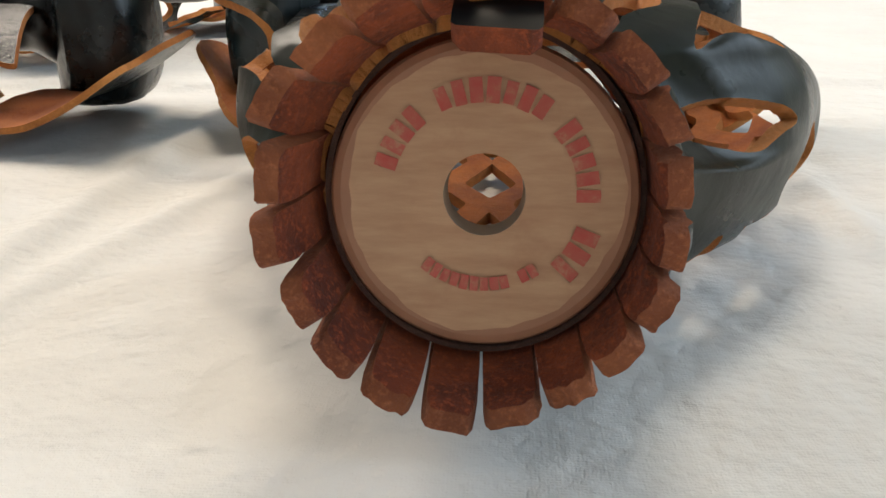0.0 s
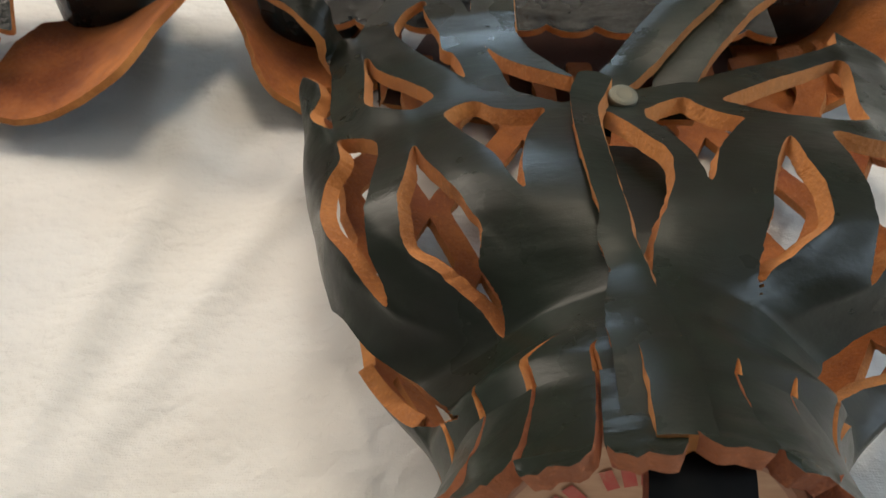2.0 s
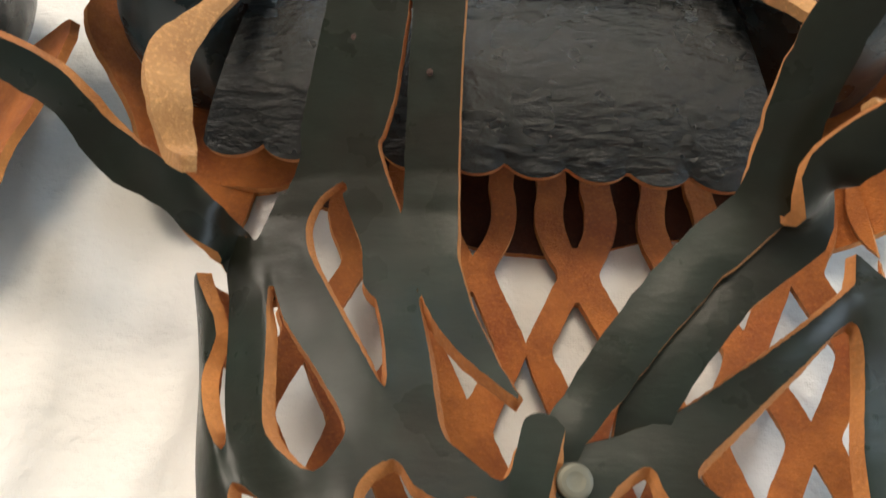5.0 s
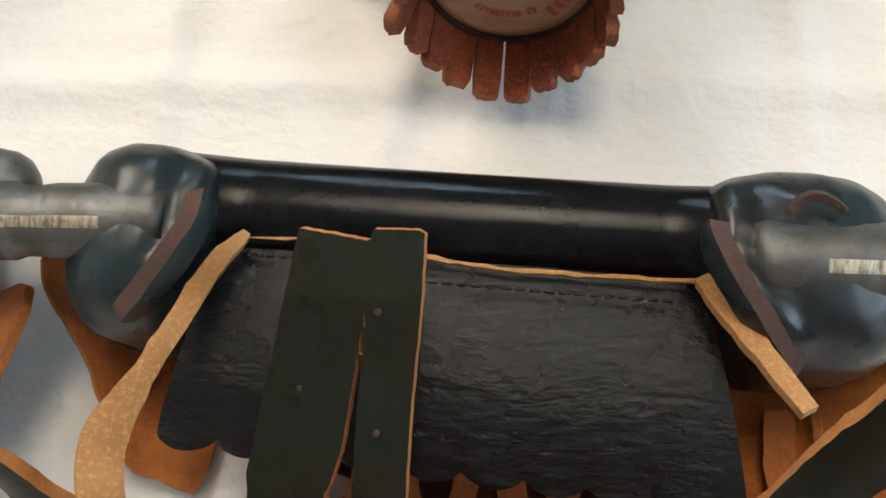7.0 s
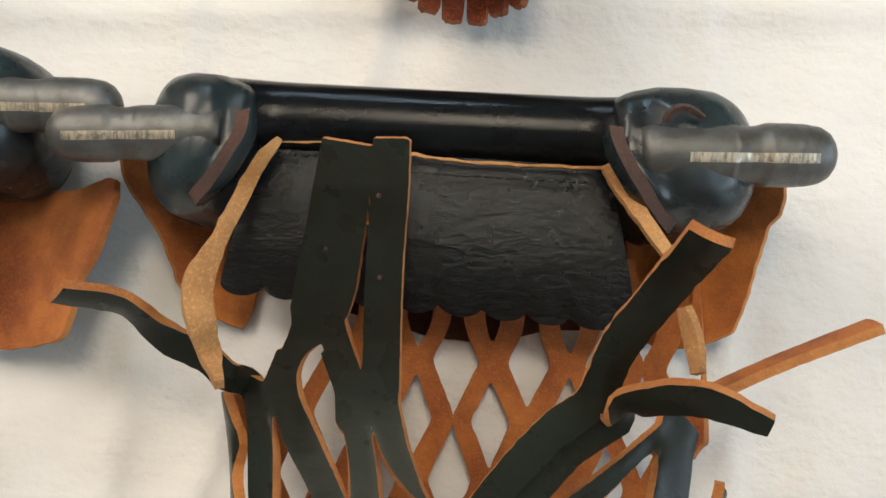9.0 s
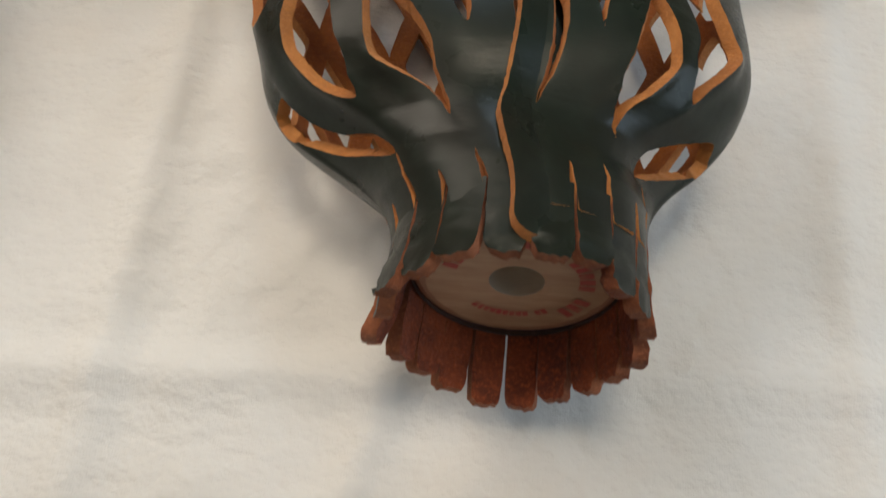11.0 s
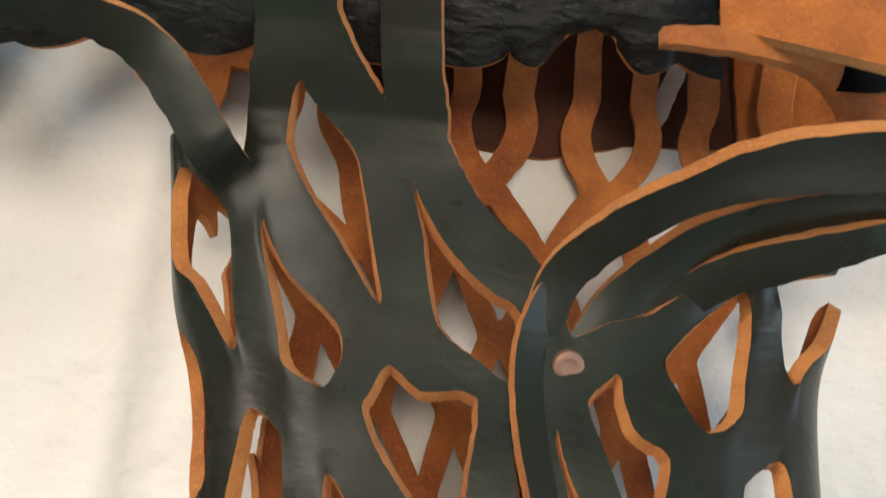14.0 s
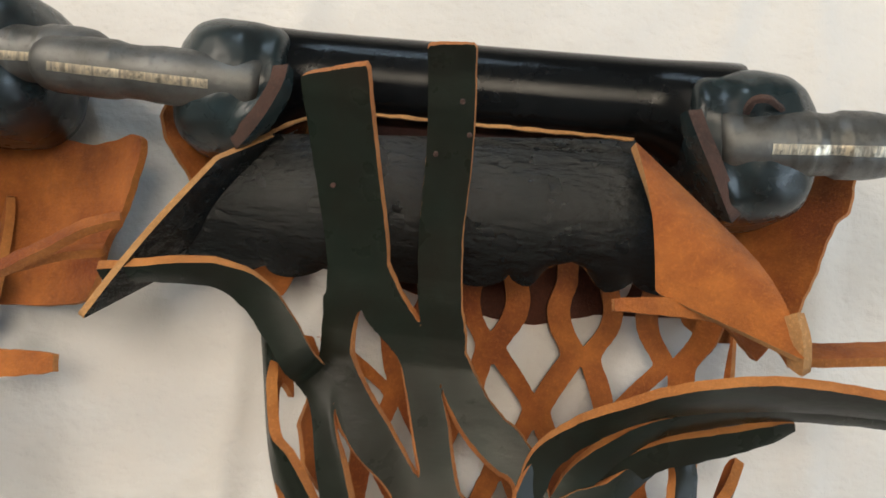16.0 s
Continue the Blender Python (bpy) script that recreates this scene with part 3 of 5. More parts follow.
def cage(parent, tube, dy, holes, openings, seed, grid, straps=(), rise=((3.2, 0), (4.4, 0)), front=1.645):
    """The net: a tube with cut-outs, its straps twisted so that their far edges stand up; long straps rise off it."""
    allh = list(holes) + neck_slits(seed) + side_holes(tube, -1, 2.3, 3.5) + side_holes(tube, 1, 2.4, 3.5)
    ry, rz = zip(*rise)

    def field(U, V):
        W = np.where(U < -math.pi / 2 - 0.9, U + 2 * math.pi, U)
        end = np.interp(W, [-1.5, -1.2, -0.8, -0.48, -0.42, -0.15, 0.6, 1.0, 1.3, 1.6, 1.8, 2.1, 4.2, 4.5, 4.8], [3.2, 3.2, 3.36, 3.36, 3.28, 3.28, 3.3, 3.1, 2.95, 2.9, 2.95, 3.85, 3.85, 3.5, 3.2])
        S = np.maximum(V - end, front - V)
        for ring in allh:
            R = np.array(ring)
            r = float(tube.width(np.array(R[:, 1].mean())))
            box = (np.abs(V - R[:, 1].mean()) < np.ptp(R[:, 1]) / 2 + 0.12) & (np.abs(W - R[:, 0].mean()) < np.ptp(R[:, 0]) / 2 + 0.12 / r)
            if box.any():
                S[box] = np.maximum(S[box], -outline_field(W[box], V[box], ring, r))
        for ring in openings:
            S = np.maximum(S, -outline_field(W, V, ring, 0.9, True))
        X = tube.place(U, V)[..., 0]
        M = np.mod(U, 2 * math.pi)
        low = (M > 1.9) & (M < 4.4)
        S[low] = np.maximum(S[low], lattice(X[low], V[low], tube, grid))
        if straps:
            up = (np.abs(W) < 1.3) & (V > 2.9)
            S[up] = np.minimum(S[up], strap_field(X[up], V[up], straps))
        wob = 0.0014 * np.sin(70 * V + 9 * np.sin(31 * W)) * np.sin(53 * W + 17 * V)
        return S + wob

    us = np.linspace(-2.35, 2 * math.pi - 2.35, 620)
    vs = np.arange(1.5, 4.2, 0.0125)
    U, V = np.meshgrid(us, vs, indexing="ij")
    S = np.clip(field(U, V), -0.4, 0.03)
    for k in range(2):
        S = (S + np.roll(S, 1, 1) + np.roll(S, -1, 1) + np.roll(S, 1, 0) + np.roll(S, -1, 0)) / 5
    gu, gv = np.gradient(S, us, vs)
    gu = gu / np.maximum(tube.width(V), 0.2)
    lean = np.clip((gv * 0.9 - 0.5 * np.sign(U) * gu) / (np.hypot(gu, gv) + 0.3), -1, 1)
    fade = np.clip((1.75 - np.abs(U)) / 0.3, 0, 1) * np.clip((V - 1.85) / 0.2, 0, 1) * np.clip((3.35 - V) / 0.15, 0, 1)
    fade = fade * np.clip((np.abs(U) - 0.2) / 0.5, 0.2, 1)
    # the lift set at the cut edges spreads evenly across each strap
    target = fade * np.where(lean > 0, 0.026, 0.008) * lean
    edge = S > -0.010
    keep = np.where(edge, 0.0, np.clip(1 - 0.02 * np.clip((-S - 0.05) / 0.1, 0, 1), 0, 1))
    D = np.where(edge, target, 0.0)
    for k in range(160):
        D = np.where(edge, target, keep * (np.roll(D, 1, 1) + np.roll(D, -1, 1) + np.roll(D, 1, 0) + np.roll(D, -1, 0)) / 4)
    for k in range(5):
        D = (2 * D + np.roll(D, 1, 1) + np.roll(D, -1, 1) + np.roll(D, 1, 0) + np.roll(D, -1, 0)) / 6
    Du, Dv = np.gradient(D, us, vs)

    def look_up(G, u, v):
        i = np.clip((u - us[0]) / (us[1] - us[0]), 0, len(us) - 1.001)
        j = np.clip((v - vs[0]) / (vs[1] - vs[0]), 0, len(vs) - 1.001)
        a, b = i.astype(int), j.astype(int)
        s, t = i - a, j - b
        return G[a, b] * (1 - s) * (1 - t) + G[a + 1, b] * s * (1 - t) + G[a, b + 1] * (1 - s) * t + G[a + 1, b + 1] * s * t

    def space(u, v):
        e = 2e-3
        P, n = tube.space(u, v)
        tu = (tube.place(u + e, v) - tube.place(u - e, v)) / (2 * e)
        tv = (tube.place(u, v + e) - tube.place(u, v - e)) / (2 * e)
        su = look_up(Du, u, v)[:, None] / (np.sum(tu * tu, -1, keepdims=True) + 0.02)
        sv = look_up(Dv, u, v)[:, None] / (np.sum(tv * tv, -1, keepdims=True) + 0.02)
        out = P + (sag(u, v) + look_up(D, u, v)[:, None]) * n + (0, dy, 0)
        on = np.interp(np.abs(u), [1.0, 1.3], [1, 0])
        lift = on * np.interp(v, ry, rz)
        slope = on * (np.interp(v + 0.04, ry, rz) - np.interp(v - 0.04, ry, rz)) / 0.08
        out[:, 2] += lift
        tilt = n - su * tu - sv * tv
        tilt[:, 1] -= slope
        return out, tilt / np.linalg.norm(tilt, axis=1, keepdims=True)

    return sheet("net_body", field, space, us, vs, 0.037, [GRAIN, SUEDE, EDGE], parent, "dark green cut leather net with raw orange edges", 0.013, lambda u, v: np.interp(v, [3.0, 3.35], [1, 0.3]) * np.interp(np.abs(u), [1.5, 1.8], [1, 0.15]))


def band(name, parent, tube, dy, path, lift, label="", slope=0.0, raw=1):
    """A strip that lies on the cage, lifted off it; with a slope its far side dips into the cage."""
    centre = spline(path, 0.05)
    centre = centre[np.argsort(centre[:, 1])]
    us = [p[0] for p in path]
    vs = [p[1] for p in path]

    def space(u, v):
        P, n = tube.space(u, v)
        side = np.clip((u - np.interp(v, centre[:, 1], centre[:, 0])) * tube.width(v) / np.interp(v, centre[:, 1], centre[:, 2]), -1.2, 1.2)
        return P + (lift - slope * side)[:, None] * n + sag(u, v) * n + (0, dy, 0), n

    return sheet(name, strips_field([path], tube.width, 0.0015, 0.0004), space, np.arange(min(us) - 0.25, max(us) + 0.25, 0.012), np.arange(min(vs) - 0.12, max(vs) + 0.12, 0.0125), 0.03, [GRAIN, SUEDE, EDGE], parent, label, 0.014, lambda u, v: np.where(raw * (u - np.interp(v, centre[:, 1], centre[:, 0])) > 0, 1.0, -0.3))


def ribbon(name, pts, parent, label="", up=(0, 0, 1), thick=0.034, mats=None, ragged=0.003):
    """A leather strap along points (x, y, z, half width, roll in degrees): grain side up, suede below, raw edges."""
    rows = [tuple(p) + (0,) * (5 - len(p)) for p in pts]
    C = spline(rows, 0.035)
    rng = random.Random(len(pts) * 7 + int(100 * abs(C[0, 0])))
    T = np.gradient(C[:, :3], axis=0)
    T /= np.linalg.norm(T, axis=1, keepdims=True) + 1e-9
    verts, faces, slots = [], [], []
    cols = 5
    n = len(C)
    rings = []
    for i in range(n):
        t = Vector(T[i])
        s = t.cross(Vector(up)).normalized()
        s = Matrix.Rotation(radians(C[i, 4]), 3, t) @ s
        m = s.cross(t).normalized()
        mid, w = Vector(C[i, :3]), C[i, 3]
        rag = [1 + ragged / w * rng.uniform(-1, 1), 1 + ragged / w * rng.uniform(-1, 1)]
        ring = []
        for k in range(cols):
            q = -1 + 2 * k / (cols - 1)
            edge = rag[0] if q < 0 else rag[1]
            crown = -0.10 * w * q * q
            ring.append((mid + s * (w * q * edge) + m * (thick / 2 + crown), mid + s * (w * q * edge) + m * (-thick / 2 + crown)))
        rings.append(ring)
    top = [[len(verts) + i * cols + k for k in range(cols)] for i in range(n)]
    verts += [tuple(rings[i][k][0]) for i in range(n) for k in range(cols)]
    low = [[len(verts) + i * cols + k for k in range(cols)] for i in range(n)]
    verts += [tuple(rings[i][k][1]) for i in range(n) for k in range(cols)]
    for i in range(n - 1):
        for k in range(cols - 1):
            faces.append((top[i][k], top[i][k + 1], top[i + 1][k + 1], top[i + 1][k])), slots.append(0)
            faces.append((low[i][k + 1], low[i][k], low[i + 1][k], low[i + 1][k + 1])), slots.append(1)
    loop = [(i, 0) for i in range(n)] + [(n - 1, k) for k in range(1, cols)] + [(i, cols - 1) for i in range(n - 2, -1, -1)] + [(0, k) for k in range(cols - 2, 0, -1)]
    for (i, k), (a, b) in zip(loop, loop[1:] + loop[:1]):
        faces.append((top[i][k], top[a][b], low[a][b], low[i][k])), slots.append(2)
    return mesh_object(name, verts, faces, mats or [GRAIN, SUEDE, EDGE], slots, parent, label)


def flat_piece(name, outline, height, parent, mats, label="", step=0.025, thick=0.028, sharp=True):
    """A leather piece cut to an outline in (x, y) and bent to height(x, y); the first material is its upper side."""
    P = np.array(outline, float)

    def space(u, v):
        e = 0.01
        z = height(u, v)
        n = np.stack([-(height(u + e, v) - z) / e, -(height(u, v + e) - z) / e, np.ones_like(z)], -1)
        n /= np.linalg.norm(n, axis=1, keepdims=True)
        return np.stack([u, v, z], -1), n

    f = lambda U, V: outline_field(U, V, outline, 1.0, sharp) + 0.003 * np.sin(50 * U + 13 * V) * np.sin(61 * V - 11 * U)
    return sheet(name, f, space, np.arange(P[:, 0].min() - 0.05, P[:, 0].max() + 0.05, step), np.arange(P[:, 1].min() - 0.05, P[:, 1].max() + 0.05, step), thick, mats, parent, label)


def quad_piece(name, corners, parent, mats, label="", bulge=0.0, edge_wave=None, nu=40, nv=28, thick=0.028):
    """A leather piece spanned between four corner points (a to b along the top, d to c along the bottom), bulging outwards."""
    a, b, c, d = (np.array(p, float) for p in corners)
    wave = edge_wave or (lambda s: 0 * s)

    def place(u, v):
        u, v = u[:, None], v[:, None]
        low = d + u * (c - d)
        topp = a + u * (b - a)
        n = np.cross(b - a, d - a)
        n = n / np.linalg.norm(n)
        k = v + wave(u) * np.clip((v - 0.72) / 0.28, 0, 1.1) ** 2
        return topp + k * (low - topp) + bulge * np.sin(math.pi * np.clip(v, 0, 1)) * -n

    def space(u, v):
        e = 1e-3
        P = place(u, v)
        n = np.cross(place(u + e, v) - P, P - place(u, v + e))
        n /= np.linalg.norm(n, axis=1, keepdims=True) + 1e-12
        return P, n

    f = lambda U, V: np.maximum(np.abs(U - 0.5), np.abs(V - 0.5)) - 0.5
    return sheet(name, f, space, np.linspace(-0.02, 1.02, nu), np.linspace(-0.02, 1.02, nv), thick, mats, parent, label)


def lathe(name, profile, centre, axis, mat, parent, label="", seg=28, flats=None, smooth=True, wobble=0.0):
    """A turned part: profile of (distance along the axis, radius)."""
    ax = Vector(axis).normalized()
    s = ax.cross(Vector((0, 0.3, 1))).normalized()
    t = ax.cross(s)
    verts, faces = [], []
    for q, (d, r) in enumerate(profile):
        for k in range(seg):
            an = 2 * math.pi * k / seg
            rr = r
            if flats:
                rr = min(r, flats / max(0.2, abs(math.cos((an + 0.26) % (math.pi / 3) - math.pi / 6))))
            rr *= 1 + wobble * math.sin(3 * an + 5 * q)
            verts.append(tuple(Vector(centre) + ax * d + (s * math.cos(an) + t * math.sin(an)) * rr))
    for q in range(len(profile) - 1):
        for k in range(seg):
            faces.append((q * seg + k, q * seg + (k + 1) % seg, (q + 1) * seg + (k + 1) % seg, (q + 1) * seg + k))
    faces.append(tuple(reversed(range(seg))))
    faces.append(tuple((len(profile) - 1) * seg + k for k in range(seg)))
    return mesh_object(name, verts, faces, mat, None, parent, label, smooth)


def ink_material():
    m, N, L, B = material("faded_red_stamp_ink")
    worn = noise_tex(N, L, 260, 6, 0.7)
    L.new(ramp(N, L, worn, [(0.36, (0.50, 0.085, 0.07)), (0.55, (0.50, 0.13, 0.095)), (0.72, (0.50, 0.30, 0.19))]), B.inputs["Base Color"])
    B.inputs["Roughness"].default_value = 0.8
    return m


INK = ink_material()
INNER = plain("pale_bored_wood", (0.5, 0.42, 0.32), 0.6)


def disc(parent, centre, tilt, hole=0.075):
    """A bored wooden disc with a turned edge and a ring of faded stamp marks."""
    thing = new("wooden_disc")
    thing.parent = parent
    thing["label"] = "pale wooden disc with a bored hole and faded red stamp marks"
    M = Matrix.Translation(centre) @ Euler((radians(-tilt), 0, 0)).to_matrix().to_4x4()
    rim = [(0.0, hole), (0.0, 0.2), (0.0, 0.252), (0.0, 0.264), (0.006, 0.278), (0.02, 0.285), (0.14, 0.285), (0.15, 0.278), (0.15, hole)]
    seg = 96
    verts, faces, slots = [], [], []
    for d, r in rim:
        for k in range(seg):
            an = 2 * math.pi * k / seg
            rr = r + (0.004 * math.sin(3 * an + 1) + 0.0025 * math.sin(7 * an + 2) + 0.0016 * math.sin(17 * an) + 0.001 * math.sin(31 * an) if r == 0.252 else 0)
            verts.append(tuple(M @ Vector((rr * math.cos(an), d, rr * math.sin(an)))))
    for q in range(len(rim)):
        nq = (q + 1) % len(rim)
        for k in range(seg):
            faces.append((q * seg + k, nq * seg + k, nq * seg + (k + 1) % seg, q * seg + (k + 1) % seg))
            slots.append(1 if q == len(rim) - 1 else 2 if q >= 2 else 0)
    mesh_object("disc_blank", verts, faces, [WOOD, INNER, STAINED], slots, thing, smooth=False)

    def marks(name, r, a0, a1, count, high, wide, flip, gaps=()):
        rng = random.Random(count)
        for k in range(count):
            if k in gaps:
                continue
            an = radians(a0 + (a1 - a0) * k / (count - 1))
            out = Vector((math.cos(an), 0, math.sin(an)))
            along = Vector((-math.sin(an), 0, math.cos(an)))
            hh, ww = high * rng.uniform(0.85, 1.05), wide * rng.uniform(0.8, 1.0)
            verts = [tuple(M @ (out * (r + y * hh) - along * (x * ww) + Vector((0, -0.004, 0)))) for x, y in ((-1, -1), (1, -1), (1, 1), (-1, 1))]
            mesh_object("stamp_bar", verts, [(0, 1, 2, 3)], INK, None, thing, "", False)

    marks("upper_stamp", 0.188, 162, 0, 18, 0.023, 0.0125, False, (4, 12))
    marks("lower_stamp", 0.165, 232, 303, 12, 0.014, 0.0085, True, (9,))
    marks("side_stamp", 0.2, 338, 318, 3, 0.026, 0.014, True)


def tab(parent, centre, an, half, reach, tip, r0, r1, curl, seed, mats):
    """One cut tab of the collar: from the neck's edge to its tip, thick, with raw edges."""
    rng = random.Random(seed)
    verts, faces, slots = [], [], []
    nu, nv, th = 9, 13, 0.042
    pts = {}
    for j in range(nv):
        s = j / (nv - 1)
        y = centre[1] + reach[0] + s * (tip - reach[0] - centre[1])
        r = r0 + (r1 - r0) * s**1.4 + curl * s * s
        for i in range(nu):
            q = -1 + 2 * i / (nu - 1)
            narrow = 1 - 0.03 * s - 0.12 * s**9 * abs(q) ** 3 + (0.016 * rng.uniform(-1, 1) if abs(q) == 1 and j > 2 else 0)
            a = an + half * q * narrow
            r = r + 0.003 * rng.uniform(-1, 1) * s
            yy = y + 0.016 * s**8 * abs(q) ** 5 + (0.005 * rng.uniform(-1, 1) if j == nv - 1 else 0)
            for side, rr in ((0, r + th), (1, r)):
                pts[i, j, side] = (centre[0] + rr * math.cos(a), yy, centre[2] + rr * math.sin(a))

    def grid(side, slot, flip):
        b = len(verts)
        for j in range(nv):
            for i in range(nu):
                verts.append(pts[i, j, side])
        for j in range(nv - 1):
            for i in range(nu - 1):
                f = (b + j * nu + i, b + j * nu + i + 1, b + (j + 1) * nu + i + 1, b + (j + 1) * nu + i)
                faces.append(f[::-1] if flip else f), slots.append(slot)

    grid(0, 0, False), grid(1, 1, True)
    loop = [(0, j) for j in range(nv)] + [(i, nv - 1) for i in range(1, nu)] + [(nu - 1, j) for j in range(nv - 2, -1, -1)]
    for (i, j), (a, b) in zip(loop[:-1], loop[1:]):
        faces.append((j * nu + i, b * nu + a, nu * nv + b * nu + a, nu * nv + j * nu + i)), slots.append(2)
    return mesh_object("collar_tab", verts, faces, mats, slots, parent)


def collar(parent, centre, seed, tips, spread=0.045, flare=0.0):
    rng = random.Random(seed)
    count = 20
    for k in range(count):
        an = 2 * math.pi * (k + 0.5) / count - math.pi / 2
        low = -math.sin(an)
        right = math.cos(an)
        r1 = 0.300 + spread * (0.5 - 0.5 * right) + rng.uniform(-0.006, 0.012) + flare * max(0.0, -low) ** 0.7 * (0.6 - 0.4 * right)
        tip = centre[1] - tips[0] - tips[1] * (max(low, -0.45) if flare else low) + rng.uniform(-0.015, 0.015)
        tab(parent, centre, an, math.pi / count * rng.uniform(0.91, 0.985), (0.13,), tip, 0.299, r1, rng.uniform(-0.01, 0.02), seed * 50 + k, [GRAIN, TABS, SCUFF])


def dark_gap_ring(parent, centre):
    """A short dark tube added round the disc, standing in for the shade in the gap."""
    seg, verts, faces = 64, [], []
    for y, r in ((0.02, 0.286), (0.02, 0.296), (0.06, 0.300), (0.11, 0.292), (0.11, 0.286)):
        for k in range(seg):
            an = 2 * math.pi * k / seg
            verts.append((centre[0] + r * math.cos(an), centre[1] + y + 0.07 * math.sin(an), centre[2] + r * math.sin(an)))
    for q in range(5):
        for k in range(seg):
            faces.append((q * seg + k, q * seg + (k + 1) % seg, (q + 1) % 5 * seg + (k + 1) % seg, (q + 1) % 5 * seg + k))
    return mesh_object("dark_gap_ring", verts, faces, LIP, None, parent, "dark brown ring added for the shaded gap round the disc", False)


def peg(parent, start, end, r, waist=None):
    """A blunt steel peg, slightly waisted, with a filed flat, worn in patches, its highlight painted on."""
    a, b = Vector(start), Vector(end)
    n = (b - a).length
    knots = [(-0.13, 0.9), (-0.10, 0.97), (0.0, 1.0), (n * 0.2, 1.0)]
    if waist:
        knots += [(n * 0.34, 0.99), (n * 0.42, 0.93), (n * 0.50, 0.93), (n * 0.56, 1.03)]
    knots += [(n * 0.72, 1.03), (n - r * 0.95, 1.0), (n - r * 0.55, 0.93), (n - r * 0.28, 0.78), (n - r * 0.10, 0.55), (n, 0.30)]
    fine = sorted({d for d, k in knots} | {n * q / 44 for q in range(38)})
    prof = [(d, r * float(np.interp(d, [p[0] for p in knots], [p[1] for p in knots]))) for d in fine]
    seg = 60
    ob = lathe("steel_peg", prof, a, b - a, [STEEL, WORN_GLINT], parent, "blunt zinc-grey steel peg, worn, with a painted highlight along its upper side", seg, wobble=0.004)
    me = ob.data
    # the painted highlight goes on the faces turned up and forward
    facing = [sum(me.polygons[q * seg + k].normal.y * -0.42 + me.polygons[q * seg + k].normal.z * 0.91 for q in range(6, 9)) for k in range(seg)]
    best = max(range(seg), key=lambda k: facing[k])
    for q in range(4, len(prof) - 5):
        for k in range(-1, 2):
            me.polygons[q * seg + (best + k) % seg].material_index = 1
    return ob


def handle(parent, left, right, r, sag):
    """The leather-covered grip between the two end loops: swelling towards its ends."""
    a, b = Vector(left) - Vector((0.1, 0, 0)), Vector(right) + Vector((0.1, 0, 0))
    n = 56
    verts, faces = [], []
    seg = 28
    for i in range(n):
        s = i / (n - 1)
        mid = a.lerp(b, s) + Vector((0, 0, sag * math.sin(math.pi * s)))
        e = abs(2 * s - 1)
        swell = min(1.0, max(0.0, (e - 0.62) / 0.30))
        flare = 1 + 0.42 * swell * swell * (3 - 2 * swell) - 0.9 * max(0, (e - 0.93) / 0.07) ** 3
        for k in range(seg):
            an = 2 * math.pi * k / seg
            c, z = math.cos(an), math.sin(an)
            rr = r * flare
            verts.append((mid.x, mid.y - 0.95 * r * (flare - 1) + rr * 0.95 * math.copysign(abs(c) ** 0.85, c), mid.z + rr * 1.05 * math.copysign(abs(z) ** 0.85, z)))
    for i in range(n - 1):
        for k in range(seg):
            faces.append((i * seg + k, i * seg + (k + 1) % seg, (i + 1) * seg + (k + 1) % seg, (i + 1) * seg + k))
    faces += [tuple(reversed(range(seg))), tuple((n - 1) * seg + k for k in range(seg))]
    faces = [f[::-1] for f in faces]
    return mesh_object("grip", verts, faces, GLOSS, None, parent, "glossy black leather-covered grip")


LOBE = leather_grain("blue_black_moulded_leather", (0.005, 0.0068, 0.0075), (0.018, 0.032, 0.036), (0.20, 0.36), 0.12, 0.45)
LIP = leather_suede("dark_brown_cut_leather", (0.04, 0.018, 0.012), (0.11, 0.05, 0.035))


def loop_end(parent, centre, side, size, lips, crescent=(), cut=0.0):
    """The moulded leather loop at one end of the grip, with a folded double lip and the cut hole round the peg."""
    thing = new("end_loop")
    thing.parent = parent
    thing["label"] = "moulded blue-black leather end loop"
    bm = bmesh.new()
    bmesh.ops.create_uvsphere(bm, u_segments=96, v_segments=64, radius=1.0)
    for v in bm.verts:
        x, y, z = v.co
        f = (abs(x) ** 3.0 + abs(y) ** 3.0 + abs(z) ** 3.0) ** (-1 / 3.0)
        x, y, z = x * f, y * f, z * f
        k = 1 + 0.035 * noise.noise(Vector((1.6 * x + 7 * centre[0], 1.6 * y, 1.6 * z))) + 0.012 * noise.noise(Vector((5 * x, 5 * y + centre[0], 5 * z)))
        # the inner face is cut off along a slanting ridge, where the leather folds back to the grip
        run = x * side
        ridge = -0.80 + 0.75 * max(0.0, -y - 0.1) ** 1.3
        if run < ridge:
            run = ridge + 0.12 * (run - ridge)
        crest = 0.06 * math.exp(-(((run - ridge - 0.06) / 0.10) ** 2)) * max(0.0, z)
        dip = 0.05 * math.exp(-(((run - ridge - 0.34) / 0.15) ** 2)) * max(0.0, z)
        low = 1 - cut * max(0.0, run) ** 1.5 if z > 0 else 1.0
        v.co = (centre[0] + size[0] * side * run * k, centre[1] + size[1] * y * k, centre[2] + size[2] * (z * k * low + crest - dip))
    bmesh.ops.recalc_face_normals(bm, faces=bm.faces)
    part("loop_body", bm, LOBE, thing)
    for lip in lips:
        wide = [(x, y, z, 1.5 * w) for x, y, z, w in lip]
        ribbon("folded_lip", wide, thing, "dark brown cut leather lip", up=(-side * 0.9, -0.5, 0.35), thick=0.055, mats=[LOBE, LIP, LIP], ragged=0.002)
    if crescent:
        ribbon("cut_edge", list(crescent), thing, "brown cut edge over the peg", up=(0, -0.8, 0.6), thick=0.02, mats=[LIP, LIP, LIP], ragged=0.002)


